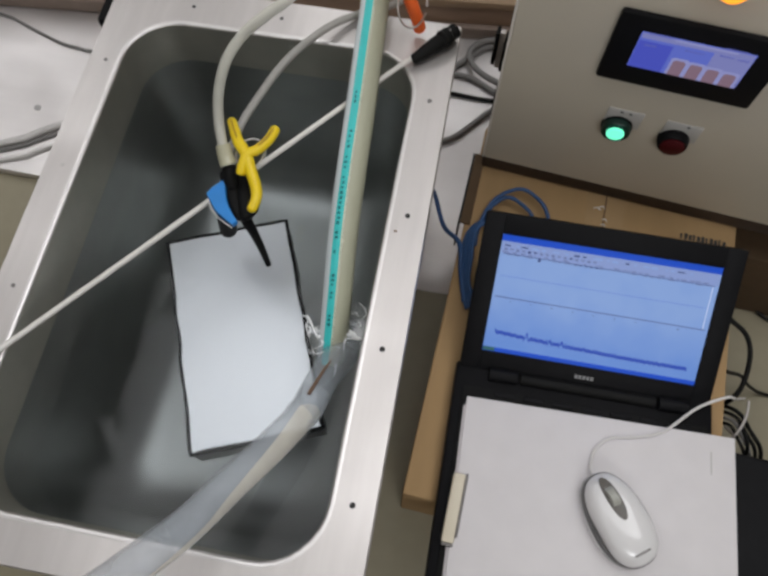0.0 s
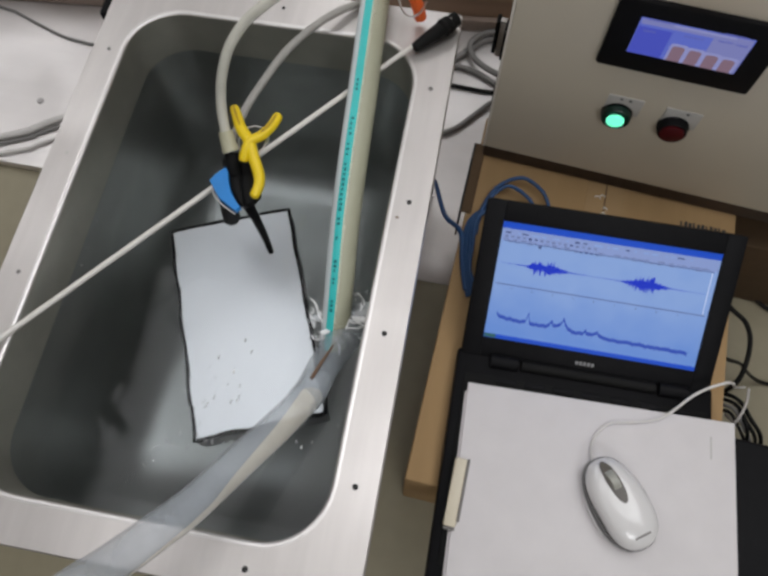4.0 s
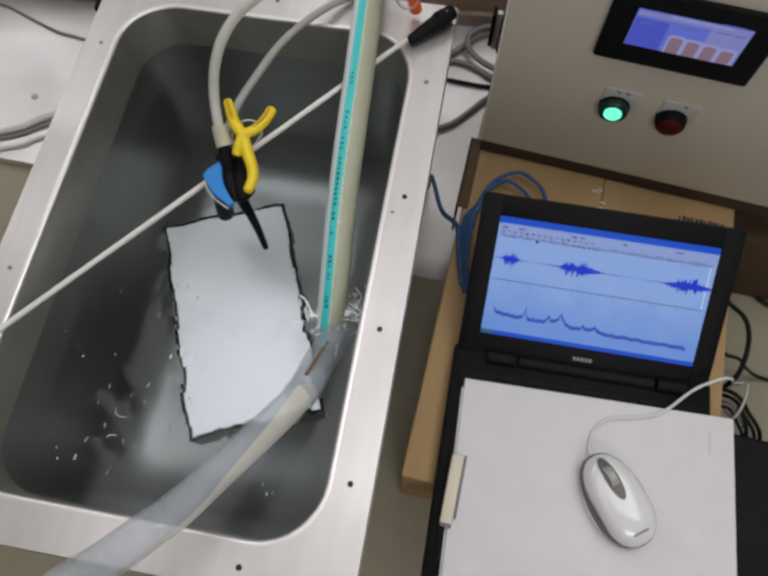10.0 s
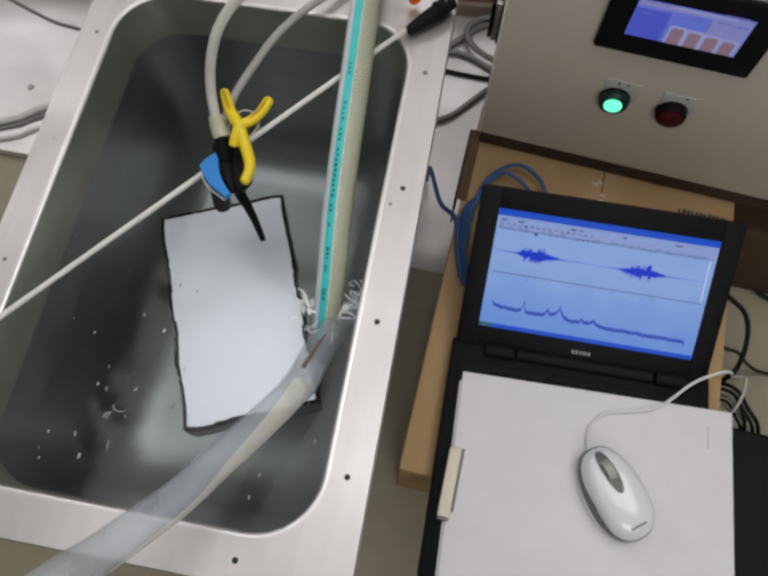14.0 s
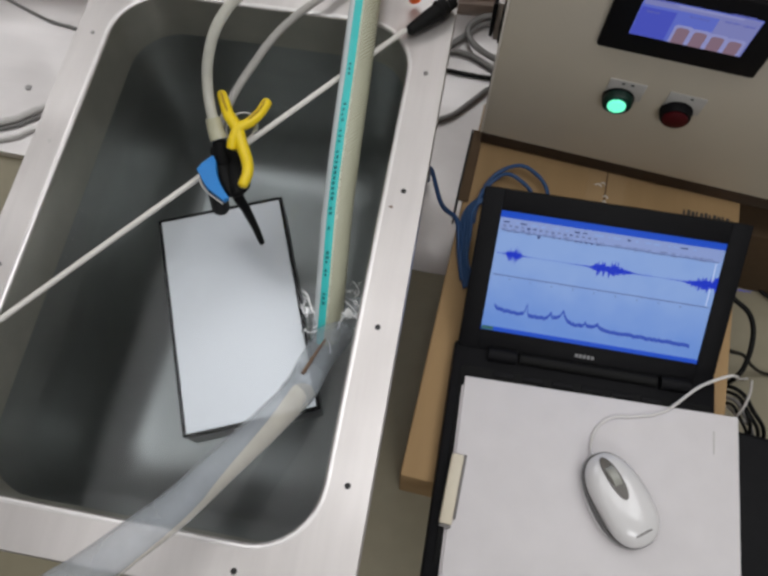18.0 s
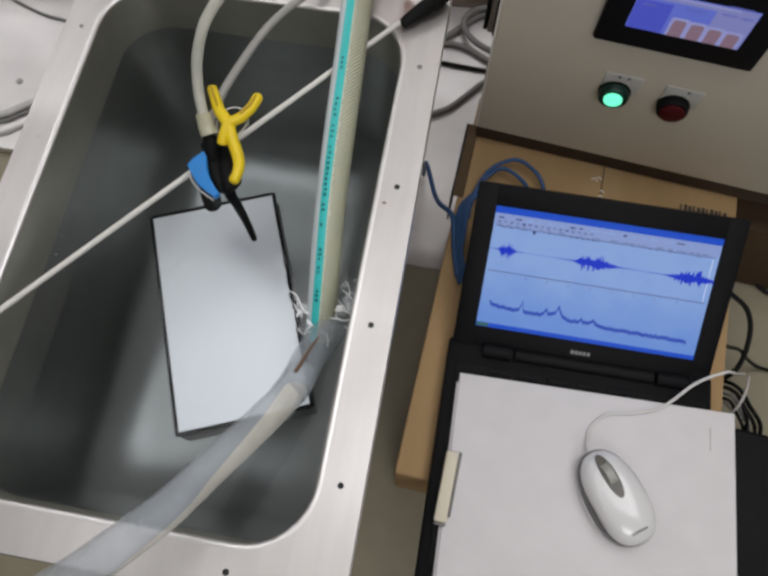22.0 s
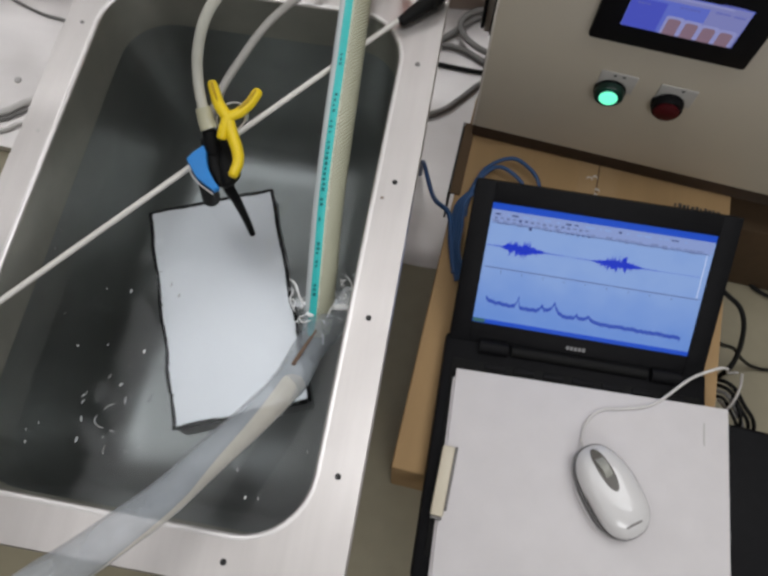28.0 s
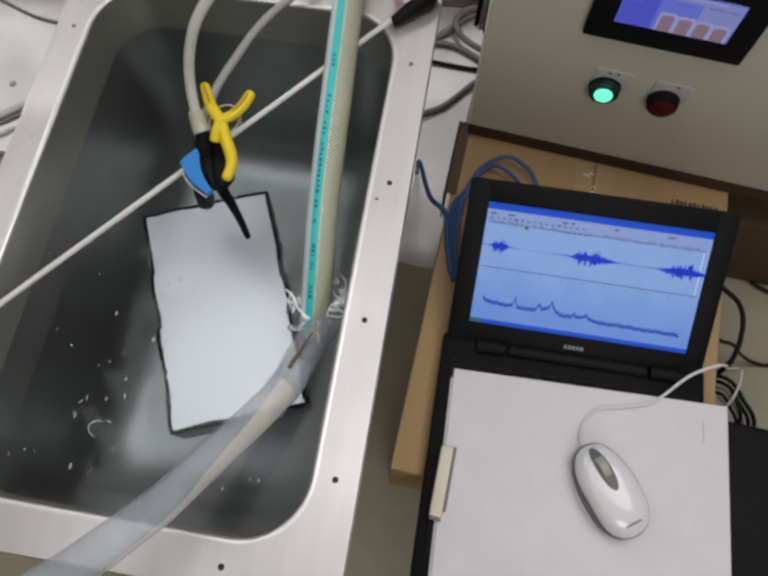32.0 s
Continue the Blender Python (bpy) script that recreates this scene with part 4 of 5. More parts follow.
part("sleeve", tube([Vector(p) + Vector((0, 0, 0.0003)) for p in SENSOR[:3]], lambda s: 0.0080 - 0.0012 * s, 18, 6), TUBE_SLEEVE, sensor, "yellowed end sleeve")
tagged(part("sensor_tube", tube([(-0.180, 0.150, 1.172), (-0.177, 0.173, 1.172), (-0.174, 0.197, 1.173), (-0.165, 0.228, 1.174), (-0.152, 0.267, 1.174), (-0.137, 0.299, 1.171), (-0.118, 0.333, 1.1635), (-0.097, 0.358, 1.1565), (-0.060, 0.386, 1.150), (-0.04, 0.44, 1.12), (-0.04, 0.60, 0.98), (-0.04, 0.80, 0.850)],
                              0.0040, 14, 8), TUBE_GREY), "grey vinyl tube lying over the tank rim", "hose")

HA = [(-0.0538, 0.002, 1.070), (-0.0540, 0.024, 1.0905), (-0.0557, 0.056, 1.1095), (-0.0600, 0.110, 1.129), (-0.063, 0.172, 1.147), (-0.066, 0.239, 1.161), (-0.070, 0.301, 1.1690), (-0.074, 0.355, 1.170), (-0.079, 0.393, 1.164), (-0.085, 0.45, 1.145), (-0.10, 0.60, 1.03), (-0.12, 0.82, 0.863), (-0.12, 1.0, 0.861)]

def hose_r(s, more=0.0):
    return 0.0136 + 0.0016 * min(1.0, s / 0.42) + more


hose = thing("fill_hose", "cream reinforced hose with teal stripe running into the water", "hose")
part("wall", tube(HA, hose_r, 24, 12), HOSE, hose)
part("stripe", tube(HA, lambda s: hose_r(s, 0.00025), 4, 12, arc=(radians(90), radians(122))), TEAL, hose, "teal stripe")
part("pale_band", tube(HA, lambda s: hose_r(s, 0.00015), 4, 12, arc=(radians(123), radians(160))), CLEAR_STRIPE, hose, "pale clear band")
fine = spline(HA, 40)
rows_a = frames_along(fine)
rows_b, reach = [rows_a[0]], [hose_r(0)]
gap = 0.0
for step, ((p, s, u), (p2, s2, u2)) in enumerate(zip(rows_a, rows_a[1:])):
    gap += (p2 - p).length
    if gap > 0.0036:
        rows_b.append((p2, s2, u2))
        reach.append(hose_r((step + 1) / (len(rows_a) - 1)))
        gap = 0.0
bm = bmesh.new()
near_rows, run, lengths = [], 0.0, []
for k, (p, sd, u) in enumerate(rows_a):
    if k:
        run += (p - rows_a[k - 1][0]).length
    if not lengths or run - lengths[-1] > 0.0016:
        near_rows.append((p, sd, u, hose_r(k / (len(rows_a) - 1)) + 0.00012))
        lengths.append(run)
    if run > 0.46:
        break
for turn_way in (1, -1):
    for thread in range(24):
        prev = None
        for (p, sd, u, rad), at in zip(near_rows, lengths):
            a = (15.0 * thread + turn_way * 3800 * at) % 360
            if a > 88 and a < 340:
                prev = None
                continue
            a = radians(a)
            n, t = math.cos(a) * sd + math.sin(a) * u, -math.sin(a) * sd + math.cos(a) * u
            pair = [bm.verts.new(p + rad * n + w * t) for w in (-0.00055, 0.00055)]
            if prev:
                bm.faces.new((prev[0], prev[1], pair[1], pair[0]))
            prev = pair
for v in [v for v in bm.verts if not v.link_faces]:
    bm.verts.remove(v)
tagged(part("braid", bm, HOSE_BRAID, hose, "dark diamond braid"), kind="stuff")

marks = random.Random(2)
for k in range(9, 60):
    if marks.random() < 0.70:
        p, sd, u = rows_b[k]
        a = radians(105 + 4 * marks.random())
        out = math.cos(a) * sd + math.sin(a) * u
        c = p + (reach[k] + 0.00035) * out
        along = (rows_b[k + 1][0] - p).normalized()
        wide = out.cross(along)
        h, w = 0.0009 + 0.0008 * marks.random(), 0.0009 + 0.0007 * marks.random()
        bm = bmesh.new()
        low = [bm.verts.new(c + along * i * h + wide * j * w) for i, j in ((-1, -1), (1, -1), (1, 1), (-1, 1))]
        top = [bm.verts.new(v.co + out * 0.0003) for v in low]
        bm.faces.new(top)
        for i in range(4):
            bm.faces.new((low[i], low[(i + 1) % 4], top[(i + 1) % 4], top[i]))
        part("print_bar", bm, TEAL_DARK, hose)

HB = [(-0.034, 0.040, 1.050), (-0.040, 0.018, 1.069), (-0.046, -0.002, 1.087), (-0.053, -0.026, 1.105), (-0.058, -0.060, 1.125), (-0.074, -0.096, 1.150), (-0.096, -0.138, 1.178), (-0.114, -0.173, 1.203), (-0.132, -0.200, 1.226), (-0.147, -0.222, 1.247), (-0.161, -0.239, 1.262), (-0.20, -0.29, 1.29), (-0.27, -0.40, 1.25), (-0.32, -0.49, 1.0), (-0.32, -0.52, 0.768)]
drain = thing("clear_hose", "wide translucent soft hose rising out of the tank", "hose")
part("wall", tube([(-0.0555, -0.043, 1.115)] + HB[4:], 0.0140, 28, 10, caps=False), TUBE_CLEAR, drain)
bm = bmesh.new()
last = None
side_rows = frames_along(spline(HB[4:10], 12))
for k, (p, sd, u) in enumerate(side_rows):
    s = k / (len(side_rows) - 1)
    a1 = 174 - 16 * max(0.0, 1 - s / 0.06) ** 2
    a0 = 70 + 70 * min(1.0, s / 0.55) + 50 * max(0.0, 1 - s / 0.06) ** 2
    a0 = min(a1 - 1, a0 + (a1 - a0) * max(0.0, (s - 0.45) / 0.55) ** 1.5)
    ring = [bm.verts.new(p + 0.0143 * (math.cos(radians(a)) * sd + math.sin(radians(a)) * u)) for a in [a0 + (a1 - a0) * i / 8 for i in range(9)]]
    if last:
        for i in range(8):
            bm.faces.new((last[i], last[i + 1], ring[i + 1], ring[i]))
    last = ring
part("milky_side", bm, TUBE_CREAM, drain, "cream milky side of the hose wall")
part("cuff", tube([(-0.036, 0.034, 1.056), (-0.046, -0.001, 1.088), (-0.053, -0.026, 1.105), (-0.058, -0.058, 1.124), (-0.062, -0.068, 1.131)], lambda s: 0.0150 + 0.0030 * max(0.0, 1 - s / 0.45), 28, 6, caps=False), TUBE_THIN, drain, "clear sleeve at the hose end")
part("tie", tube([(-0.0475, -0.010, 1.117), (-0.0520, -0.026, 1.126), (-0.0575, -0.048, 1.137)], lambda s: 0.0010 + 0.0009 * s, 8, 5), TIE, drain, "rust-brown tie")

# ---------- cables ----------
def cable(points, r, mat, label, sides=10):
    return tagged(part("cable", tube(points, r, sides, 8), mat), label, "cable")


cable([(0.005, 0.36, 0.772), (0.012, 0.307, 0.90), (0.034, 0.231, 0.95), (0.056, 0.190, 0.992), (0.064, 0.150, 0.992), (0.072, 0.118, 0.990)], 0.0030, BLUE_CABLE, "blue network cable climbing to the carton top")
for k in range(4):
    z = 0.9885 + 0.0042 * k
    cable([(0.076 + 0.003 * k, 0.110, z), (0.067 + 0.002 * k, 0.140, z), (0.062 + 0.0035 * k, 0.170, z), (0.064 + 0.003 * k, 0.205, z), (0.082 + 0.003 * k, 0.228 - 0.002 * k, z), (0.110, 0.235 - 0.006 * k, z), (0.14, 0.20, z)],
          0.0024, BLUE_CABLE, "blue network cable coiled behind the netbook")
for k, (dy, dx) in enumerate(((0.0, 0.0), (-0.014, -0.014))):
    cable([(0.075, 0.205 + dy, 0.990), (0.080 + dx * 0.3, 0.231 + dy, 0.996), (0.094 + dx * 0.4, 0.256 + dy, 1.0), (0.120 + dx, 0.270 + dy, 1.002), (0.143 + dx, 0.260 + dy, 1.0), (0.155 + dx, 0.245 + dy, 0.996), (0.160 + dx, 0.225 + dy, 0.990)],
          0.0024, BLUE_CABLE, "blue network cable looping over the carton")
cable([(0.375, 0.225, 0.88), (0.412, 0.218, 0.865), (0.441, 0.206, 0.85), (0.457, 0.192, 0.85), (0.463, 0.172, 0.85), (0.461, 0.148, 0.85), (0.454, 0.123, 0.85), (0.442, 0.102, 0.85), (0.436, 0.092, 0.80), (0.43, 0.085, 0.757)], 0.0033, BLACK_CABLE, "thick black power cable hanging behind the netbook")
cable([(0.345, 0.126, 0.99), (0.366, 0.113, 0.975), (0.381, 0.109, 0.945), (0.412, 0.117, 0.90), (0.450, 0.132, 0.85), (0.490, 0.139, 0.79), (0.523, 0.141, 0.759), (0.56, 0.145, 0.757), (0.7, 0.18, 0.757)], 0.0024, BLACK_CABLE, "thin black cable trailing over the table")
cable([(0.46, 0.35, 0.757), (0.494, 0.307, 0.757), (0.53, 0.26, 0.757), (0.62, 0.24, 0.757)], 0.003, BLACK_CABLE, "black cable lying on the table")
for k in range(4):
    d = 0.007 * k
    cable([(0.420 - 0.3 * d, 0.106 - d, 0.762 + 0.02 * k), (0.432 - 0.4 * d, 0.090 - d, 0.84), (0.447 - 0.6 * d, 0.079 - 0.8 * d, 0.855), (0.461 - 0.8 * d, 0.060 - 0.5 * d, 0.852), (0.477 - d, 0.040 - 0.4 * d, 0.845), (0.495 - d, 0.022, 0.80), (0.51 - d, 0.02, 0.76)],
          0.0027 - 0.0002 * k, BLACK_CABLE if k != 2 else GREY_CABLE, "tangled dark cable beside the carton")
cable([(0.452, 0.080, 0.82), (0.450, 0.062, 0.85), (0.4555, 0.045, 0.855), (0.459, 0.030, 0.84), (0.46, 0.02, 0.78)], 0.0023, BLACK_CABLE, "black cable looping beside the carton")
cable([(0.4605, 0.099, 0.85), (0.452, 0.078, 0.862), (0.443, 0.057, 0.862), (0.437, 0.044, 0.84), (0.432, 0.03, 0.77)], 0.0018, WHITE_CABLE, "thin pale cable beside the carton")
cable([(0.440, 0.066, 0.83), (0.448, 0.050, 0.845), (0.462, 0.040, 0.845), (0.470, 0.032, 0.82)], 0.0022, WHITE_CABLE, "short pale cable in the tangle")
cable([(-1.1, 0.262, 0.772), (-0.85, 0.295, 0.772), (-0.696, 0.353, 0.772), (-0.667, 0.371, 0.772), (-0.637, 0.392, 0.772), (-0.5, 0.47, 0.772), (-0.38, 0.51, 0.772)], 0.0056, PALE_CABLE, "thick pale grey cable lying on steel sheet")
cable([(-1.1, 0.250, 0.769), (-0.85, 0.283, 0.769), (-0.693, 0.343, 0.769), (-0.664, 0.360, 0.769), (-0.632, 0.380, 0.769), (-0.5, 0.455, 0.769), (-0.38, 0.49, 0.769)], 0.0027, GREY_CABLE, "thin dark grey cable lying on steel sheet")
cable([(-1.1, 0.232, 0.769), (-0.85, 0.268, 0.769), (-0.688, 0.322, 0.769), (-0.655, 0.341, 0.769), (-0.622, 0.361, 0.769), (-0.5, 0.43, 0.769), (-0.38, 0.465, 0.769)], 0.0034, PALE_CABLE, "pale grey cable lying on steel sheet")
cable([(-1.0, 0.64, 0.7685), (-0.818, 0.607, 0.7685), (-0.792, 0.600, 0.7685), (-0.748, 0.583, 0.7685), (-0.694, 0.564, 0.7685), (-0.655, 0.558, 0.7685), (-0.631, 0.556, 0.7685), (-0.5, 0.56, 0.7685)], 0.0027, GREY_CABLE, "thin grey cable lying on steel sheet")
cable([(-0.05, 0.578, 0.770), (0.013, 0.573, 0.770), (0.042, 0.571, 0.770), (0.074, 0.570, 0.770), (0.13, 0.575, 0.770)], 0.0033, BLACK_CABLE, "black cable running behind the tank")
cable([(-0.07, 0.44, 0.772), (-0.03, 0.458, 0.772), (0.010, 0.476, 0.772), (0.029, 0.489, 0.772), (0.045, 0.507, 0.772), (0.062, 0.528, 0.772), (0.075, 0.542, 0.774), (0.105, 0.560, 0.780), (0.14, 0.590, 0.772)], 0.0045, GREY_CABLE, "dark grey cable running under the cabinet")
cable([(0.13, 0.688, 0.784), (0.085, 0.688, 0.784), (0.052, 0.682, 0.784), (0.034, 0.667, 0.784), (0.028, 0.647, 0.784), (0.042, 0.622, 0.783), (0.075, 0.601, 0.783), (0.13, 0.585, 0.783)], 0.0052, GREY_CABLE, "grey cable looping behind the tank")
cable([(-0.05, 0.595, 0.772), (-0.015, 0.610, 0.772), (0.011, 0.633, 0.772), (0.031, 0.655, 0.772), (0.046, 0.672, 0.772), (0.068, 0.683, 0.772), (0.13, 0.692, 0.772)], 0.0056, GREY_CABLE, "thick grey cable looping under another one")
cable([(-0.05, 0.606, 0.772), (0.011, 0.612, 0.772), (0.025, 0.611, 0.772), (0.046, 0.605, 0.772), (0.076, 0.589, 0.772), (0.13, 0.56, 0.772)], 0.0045, GREY_CABLE, "grey cable running to the cabinet")

# ---------- things behind the tank ----------
board = thing("wooden_pallet", "low brown wooden pallet standing behind the tank", "pallet", pose(0.02, 0.708, 0.767, 0, 0, 4.6))
part("front_board", box(-1.0, 0.45, 0.0, 0.02, 0, 0.062, 0.002), WOOD, board)
part("front_rail", box(-1.0, 0.45, -0.012, -0.0005, 0, 0.026, 0.002), RAIL, board, "grey-brown lower rail")
for k in range(4):
    part("top_board", box(-1.0, 0.45, -0.004 + 0.091 * k, 0.085 + 0.091 * k, 0.0625, 0.078, 0.002), TAN_WOOD, board, "tan top board")

tagged(part("black_foot_block", box(-0.613, -0.565, 0.583, 0.640, 0.7664, 0.82, 0.006), BLACK), "small black block behind the tank corner", "block")
orange = thing("orange_hook", "bright orange curved hook handle above the tank corner", "hook")
part("hook_handle", tube([(-0.0235, 0.350, 1.1575), (-0.0265, 0.349, 1.172), (-0.031, 0.347, 1.190), (-0.037, 0.348, 1.208), (-0.042, 0.357, 1.225), (-0.046, 0.376, 1.24)], blunt(0.0066, 0.03), 14, 6), ORANGE, orange)
part("wire_loop", tube([(-0.033 + 0.015 * math.cos(0.5 * k), 0.352 + 0.012 * math.sin(0.5 * k), 1.19 + 0.02 * math.sin(0.5 * k)) for k in range(13)], 0.0011, 6, 3), STEEL_RIM, orange)

# this carton's dark brown includes the shade beside the cabinet
carton2 = thing("cardboard_box", "low brown carton, the cabinet's shade painted into its colour", "box", pose(0.415, 0.275, 0.75, 0, 0, -4))
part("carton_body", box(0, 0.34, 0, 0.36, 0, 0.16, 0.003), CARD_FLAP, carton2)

case = thing("black_case", "black flat case lying beside the netbook", "case", pose(0.374, 0.006, 0.75, 0, 0, -4))
part("case_body", box(0, 0.16, -0.30, 0, 0, 0.215, 0.008, 3), BLACK_MATT, case)
part("case_lid", box(0.003, 0.157, -0.297, -0.003, 0.2155, 0.232, 0.005, 3), BLACK, case)

# ---------- splashes and bubbles ----------
def blob(seed, r, stretch=(1, 1, 1)):
    bm = bmesh.new()
    bmesh.ops.create_icosphere(bm, subdivisions=2, radius=1)
    for v in bm.verts:
        k = 1 + 0.55 * noise.noise(v.co * 1.7 + Vector((seed * 3.1, 0, 0)))
        v.co = Vector((v.co.x * stretch[0], v.co.y * stretch[1], v.co.z * stretch[2])) * r * k
    return bm


splashes = []
for k, (x, y, r, st) in enumerate(((-0.069, 0.001, 0.0038, (1.4, 0.7, 0.5)), (-0.060, 0.011, 0.0042, (1.5, 0.6, 0.6)), (-0.049, 0.016, 0.0040, (1.6, 0.6, 0.7)), (-0.037, 0.026, 0.0030, (1.4, 1.2, 0.6)), (-0.041, 0.011, 0.0036, (1.6, 0.7, 0.6)),
                                 (-0.031, 0.026, 0.0042, (1.7, 0.8, 0.4)), (-0.032, 0.022, 0.0036, (1.8, 0.9, 0.4)), (-0.073, 0.018, 0.0022, (0.6, 1.8, 0.5)), (-0.044, 0.000, 0.0026, (1.2, 0.5, 0.5)),
                                 (-0.030, 0.036, 0.0048, (1.0, 1.5, 0.22)), (-0.053, 0.024, 0.0046, (1.5, 0.8, 0.22)), (-0.072, 0.023, 0.0046, (1.6, 0.8, 0.22)), (-0.029, 0.030, 0.0050, (1.3, 0.9, 0.22)))):
    sp = part("splash", blob(k, r, st), FOAM_THIN if k > 8 else FOAM if k % 2 else DROP)
    sp.location = (x, y, WATER_Z + 0.001)
    splashes.append(tagged(sp, "white splash of water beside the hose end", "splash", "splashes round the hose"))
WORMS = (((-0.050, 0.021), (-0.043, 0.018), (-0.036, 0.019), (-0.029, 0.017), (-0.024, 0.020)),
         ((-0.044, 0.046), (-0.042, 0.039), (-0.037, 0.033), (-0.032, 0.031), (-0.026, 0.027)),
         ((-0.043, 0.022), (-0.041, 0.017), (-0.043, 0.011)),
         ((-0.066, 0.002), (-0.062, 0.007), (-0.057, 0.014), (-0.053, 0.010)),
         ((-0.081, 0.027), (-0.077, 0.021), (-0.074, 0.012)),
         ((-0.045, -0.004), (-0.044, -0.010), (-0.041, -0.015)),
         ((-0.072, 0.002), (-0.066, 0.000), (-0.058, 0.001)),
         ((-0.036, 0.058), (-0.030, 0.052), (-0.027, 0.046), (-0.031, 0.042)),
         ((-0.037, 0.040), (-0.030, 0.039), (-0.025, 0.033), (-0.028, 0.028), (-0.024, 0.022)),
         ((-0.088, 0.037), (-0.082, 0.035), (-0.077, 0.028), (-0.070, 0.020), (-0.063, 0.017), (-0.055, 0.020), (-0.047, 0.025), (-0.039, 0.024), (-0.031, 0.026), (-0.025, 0.023)),
         ((-0.083, 0.033), (-0.078, 0.030), (-0.080, 0.024), (-0.074, 0.022), (-0.075, 0.015)))
for k, pts in enumerate(WORMS):
    cx, cy = (sum(p[i] for p in pts) / len(pts) for i in (0, 1))
    fat = 0.0013 if k == 9 else 0.0010 if k in (0, 2) else 0.0007
    wobble = random.Random(k)
    sp = part("splash", tube([(px - cx + 0.003 * (wobble.random() - 0.5), py - cy + 0.003 * (wobble.random() - 0.5), 0.0012 * wobble.random()) for px, py in pts], blunt(lambda s: fat * (0.75 + 0.5 * noise.noise((s * 14, k, 0))), 0.12), 8, 7), FOAM)
    sp.location = (cx, cy, WATER_Z + 0.0022)
    splashes.append(tagged(sp, "crinkled white crest of splashing water beside the hose", "splash", "splashes round the hose"))
curl = random.Random(21)
for k in range(30):
    cx, cy, wx, wy = ((-0.0335, 0.045, 0.0075, 0.013), (-0.038, 0.012, 0.012, 0.012), (-0.074, 0.018, 0.009, 0.016))[0 if k < 14 else 1 if k < 23 else 2]
    r, start, span = 0.0014 + 0.0022 * curl.random(), 6.28 * curl.random(), 2.0 + 2.4 * curl.random()
    pts = [(r * math.cos(start + span * i / 6) + 0.0012 * curl.random(), 0.8 * r * math.sin(start + span * i / 6) + 0.0012 * curl.random(), 0.0008 * curl.random()) for i in range(7)]
    sp = part("splash", tube(pts, blunt(0.00032 + 0.00025 * curl.random(), 0.25), 6, 4), FOAM if k % 2 else FOAM_THIN)
    sp.location = (cx + wx * (2 * curl.random() - 1), cy + wy * (2 * curl.random() - 1), WATER_Z + 0.0016)
    splashes.append(tagged(sp, "small curled crest of splashing water by the hose", "splash", "splashes round the hose"))
bubbles = []
rng = random.Random(4)
for k in range(23):
    x, y = -0.305 + 0.12 * rng.random(), -0.165 + 0.22 * rng.random()
    if k >= 18:
        x, y = -0.095 + 0.055 * rng.random(), -0.165 + 0.06 * rng.random()
    b = part("bubble", blob(20 + k, 0.0006 + 0.0011 * rng.random() ** 2, (0.8, 1.7, 0.5)), FOAM if k % 3 == 0 else FOAM_THIN)
    b.location = (x, y, WATER_Z + 0.0006)
    bubbles.append(tagged(b, "tiny white bubble floating on the water", "bubble", "bubbles on the water"))

for k in range(5):
    b = part("bubble", blob(60 + k, 0.0004 + 0.0004 * rng.random(), (1, 1, 0.6)), FOAM_THIN)
    b.location = (-0.3238 + 0.0008 * rng.random(), 0.015 + 0.015 * k + 0.012 * rng.random(), WATER_Z + 0.0006)
    tagged(b, "tiny white bubble stuck to the tank wall", "bubble", "bubbles on the water")
streaks = []
# slivers of light on the stirred water, modelled as thin white streaks
for k in range(11):
    n, turn, size = 6, 1.57 + 0.5 * (rng.random() - 0.5), 0.004 + 0.005 * rng.random()
    pts = [(size * (i / (n - 1) - 0.5) * math.cos(turn) + 0.0007 * math.sin(2.2 * i + k), size * (i / (n - 1) - 0.5) * math.sin(turn) + 0.0004 * math.cos(1.7 * i + 2 * k), 0) for i in range(n)]
    st = part("glint_foam_streak", tube(pts, blunt(0.0004 + 0.0005 * rng.random(), 0.3), 8, 4), FOAM_THIN if k % 3 else DROP)
    st.location = (-0.255 + 0.085 * rng.random(), -0.155 + 0.07 * rng.random(), WATER_Z + 0.0006)
    streaks.append(tagged(st, "thin white streak painted as a glint on the water", "foam", "foam streaks on the water"))

for k in range(3):
    r, span = 0.005 + 0.0018 * k, 1.4 + 0.5 * (k % 3)
    pts = [(r * math.cos(span * i / 7 + 1.3 * k), 0.7 * r * math.sin(span * i / 7 + 1.3 * k), 0) for i in range(8)]
    st = part("glint_foam_streak", tube(pts, blunt(lambda s: 0.00060 + 0.0004 * noise.noise((s * 9, k, 1)), 0.3), 8, 4), FOAM_THIN)
    st.location = (-0.225 + 0.006 * (k % 3), -0.128 + 0.008 * (k % 4), WATER_Z + 0.0006)
    streaks.append(tagged(st, "curled white streak of foam on the water", "foam", "foam streaks on the water"))


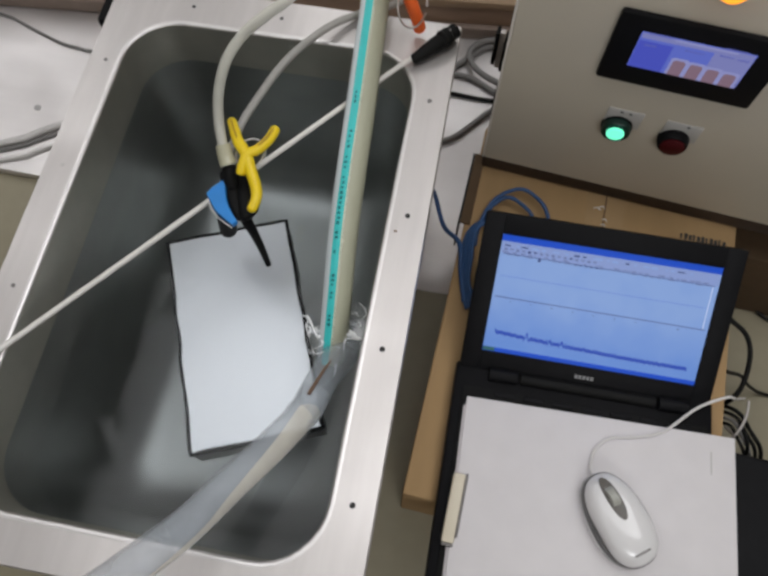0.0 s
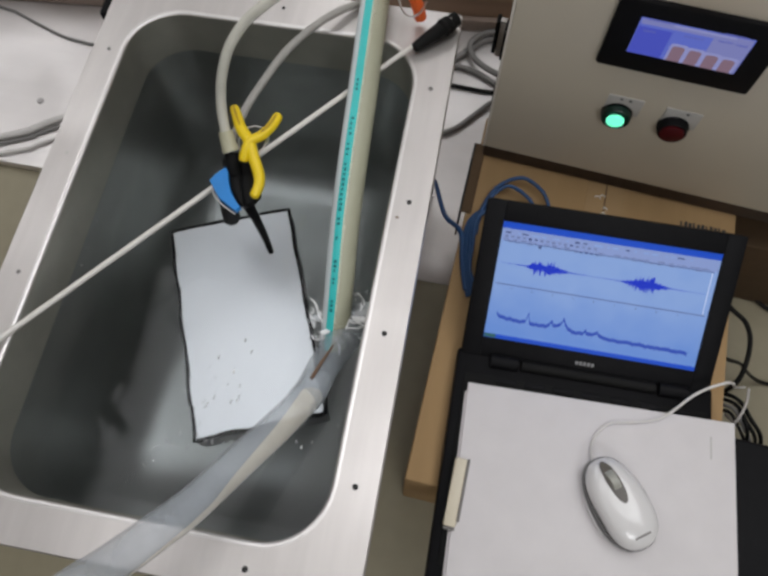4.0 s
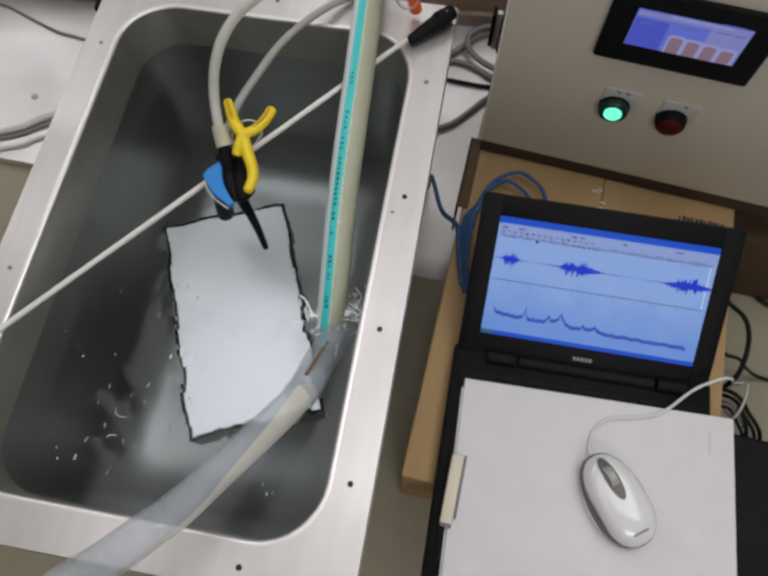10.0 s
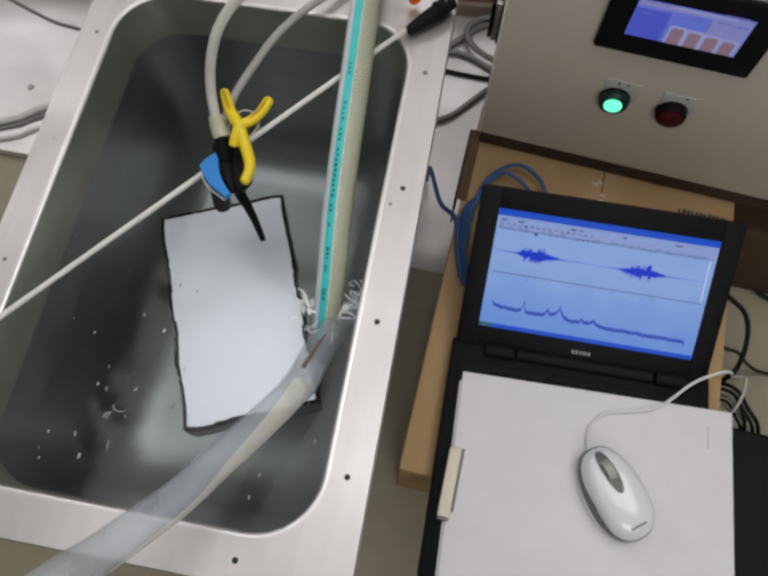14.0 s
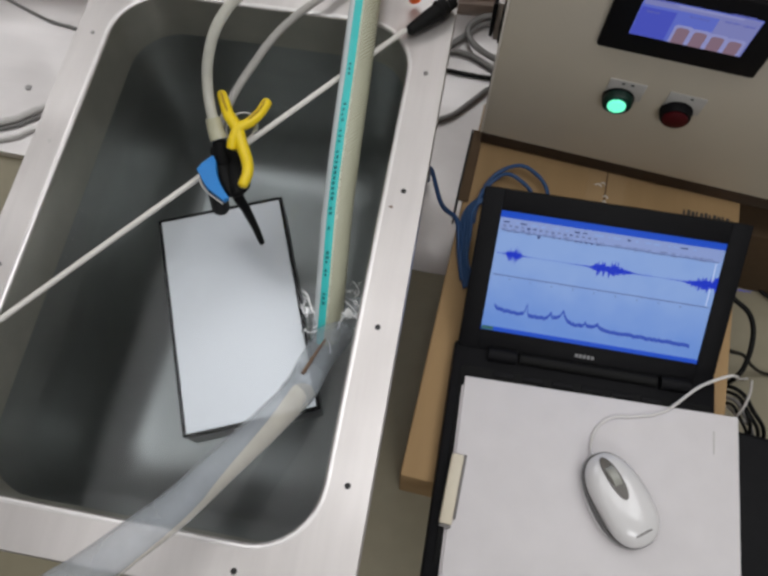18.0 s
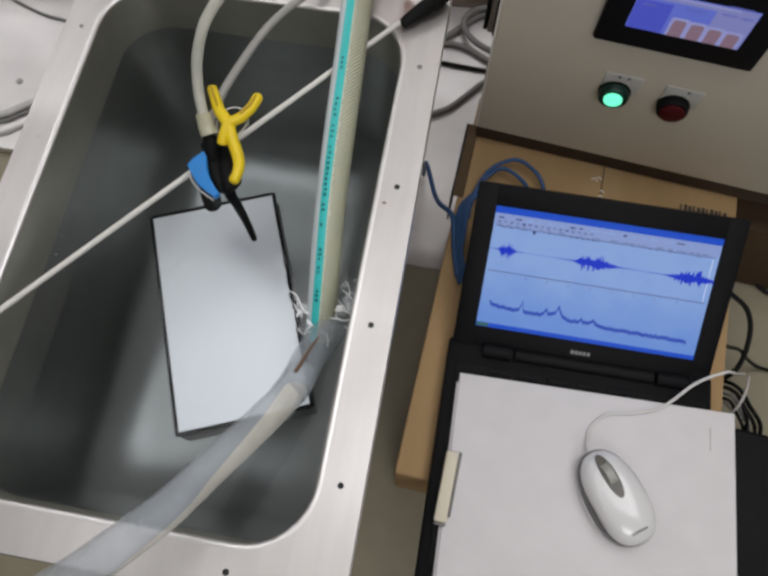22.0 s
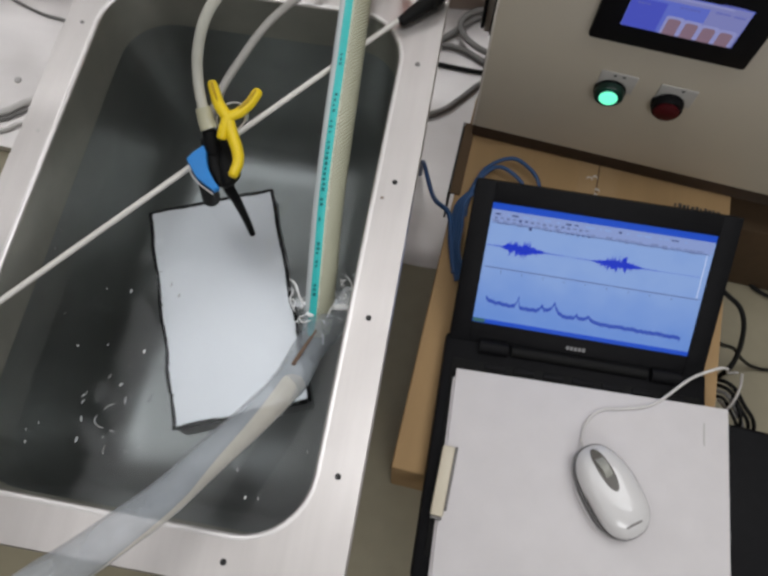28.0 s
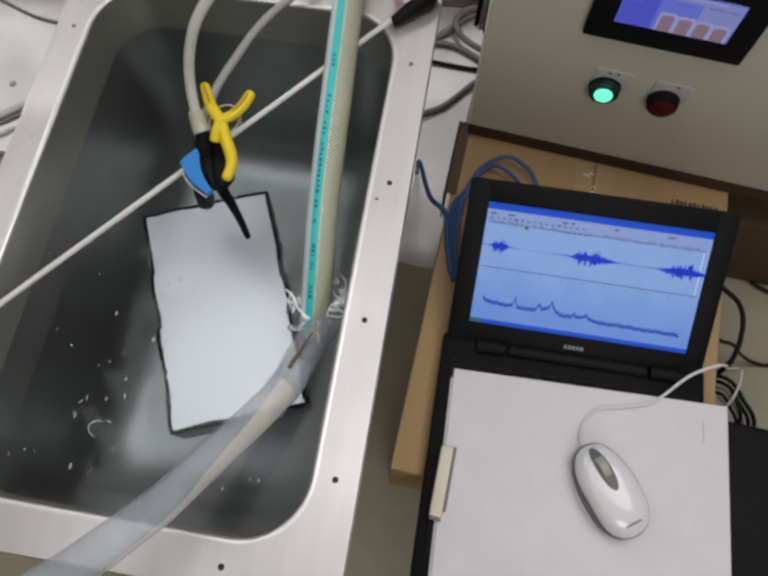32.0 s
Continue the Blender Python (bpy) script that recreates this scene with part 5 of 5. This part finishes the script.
# ---------- what moves ----------
SIGNAL = ((0, 0.2, 0.68, 0.68, -1), (1, 0.2, 0.66, 0.66, -1), (1.6, 0.3, 0.78, 0.78, 1), (2, 0.43, 0.915, 0.915, 1), (3, 0.30, 0.75, 0.75, 1), (6, 0.21, 0.67, 0.67, 1),
          (7, 0.31, 0.76, 0.76, 1), (8, 0.46, 0.905, 0.075, 1), (9, 0.24, 0.70, 0.24, 1), (10, 0.40, 0.895, 0.08, 1), (11, 0.26, 0.72, 0.26, 1), (12, 0.23, 0.69, 0.23, 1),
          (13, 0.20, 0.67, 0.20, 1), (14, 0.21, 0.69, 0.21, 1), (17, 0.48, 0.905, 0.08, 1), (18, 0.53, 0.965, 0.09, 1), (19, 0.23, 0.75, 0.23, 1), (20, 0.48, 0.905, 0.08, 1),
          (21, 0.17, 0.60, 0.17, 1), (22, 0.48, 0.905, 0.08, 1), (23, 0.52, 0.905, 0.08, 1), (24, 0.46, 0.905, 0.08, 1), (25, 0.23, 0.70, 0.23, 1), (28, 0.17, 0.60, 0.17, 1),
          (29, 0.46, 0.895, 0.08, 1), (30, 0.17, 0.60, 0.17, 1), (31, 0.48, 0.895, 0.08, 1), (32, 0.50, 0.905, 0.08, 1))


STIR = ((0, 0.35), (1, 0.24), (2, 0.22), (3.5, 0.35), (5.5, 0.7), (7, 1.0), (13, 1.0), (14.2, 0.6), (15.5, 0.06), (17, 0.03), (22, 0.03), (24.5, 0.14), (25.5, 0.2), (27.25, 0.5), (28, 0.5), (32, 0.62))


def agitation(t):
    """How strongly the water is stirred, from still (0) to lively (1)."""
    for (t0, a0), (t1, a1) in zip(STIR, STIR[1:]):
        if t <= t1:
            return a0 + (a1 - a0) * (t - t0) / (t1 - t0)
    return STIR[-1][1]


def motions():
    for k, ob in enumerate(bursts):
        rows = [(row[0], pose(row[1 + k] * SW, 0.084, 0.0002 * k - (0.0 if row[4] > 0 else 0.0034))) for row in SIGNAL]
        walk(ob, rows)
    for ob, lift in traces:
        walk(ob, [(t, pose(0, -lift * low, 0)) for t, low in ((0, 0.92), (1.3, 0.9), (1.9, 0.1), (2.3, 0), (32, 0))])
    times = [0.25 * k for k in range(129)]
    dice = random.Random(11)
    for ob in ripples:
        x, y, _ = ob.location
        lively = 0.35 + 0.65 * min(1.0, math.exp(-((y + 0.06) / 0.11) ** 2) + 0.5 * math.exp(-((x + 0.06) / 0.03) ** 2))
        a, b, c = (6.28 * dice.random() for _ in range(3))
        f, g = 6.5, 5.5
        a, b = -150 * x + 95 * y + 0.05 * a, 110 * x + 150 * y + 0.05 * b
        outflow = math.exp(-((x + 0.235) / 0.035) ** 2 - ((y + 0.125) / 0.035) ** 2)
        reach = (6.0 if edge_gap(x, y) < 0.008 else 5.0 if on_plate(x, y) else 0.8 + 2.4 * outflow) * lively
        beside_hose = math.exp(-((x + 0.09) / 0.03) ** 2 - ((y - 0.04) / 0.05) ** 2)
        rows = []
        for t in times:
            k = reach * max(agitation(t), beside_hose * (0.5 if 21.5 < t < 26.5 else 0.2))
            rows.append((t, pose(x, y, 0.00002 * k * math.sin(f * t + c), k * math.sin(f * t + a), k * math.sin(g * t + b))))
        walk(ob, rows)
    for k, ob in enumerate(splashes):
        x, y, z = ob.location
        walk(ob, [(t, pose(x + 0.002 * math.sin(9 * t + k), y + 0.003 * math.sin(7 * t + 2 * k), z - 0.001 + 0.002 * math.sin(11 * t + 1.7 * k), 0, 0, (30 if k < 9 else 12 if k < 13 else 7) * math.sin(5 * t + k))) for t in times])
    for k, ob in enumerate(streaks):
        x, y, z = ob.location
        rows = []
        for t in times:
            free = min(1.0, max(0.0, (agitation(t) - 0.36) / 0.12))
            hx, hy = (-0.0203, -0.120 + 0.011 * k) if k < 11 else (-0.142 + 0.006 * (k - 11), -0.162 + 0.008 * (k - 11))
            fx, fy = x + 0.012 * math.sin(1.7 * t + k), y + 0.012 * math.sin(1.9 * t + 2 * k)
            rows.append((t, pose(hx + (fx - hx) * free, hy + (fy - hy) * free, z, 0, 0, 25 * free * math.sin(1.9 * t + k))))
        walk(ob, rows)
    for k, ob in enumerate(bubbles):
        x, y, z = ob.location
        rows = []
        for t in times:
            free = min(1.0, max(0.0, (agitation(t) - 0.36) / 0.12))
            hx, hy = -0.0203, -0.115 + 0.005 * k
            fx, fy = x + 0.010 * math.sin(1.3 * t + k), y + 0.012 * math.sin(1.1 * t + 2 * k)
            rows.append((t, pose(hx + (fx - hx) * free, hy + (fy - hy) * free, z)))
        walk(ob, rows)


motions()
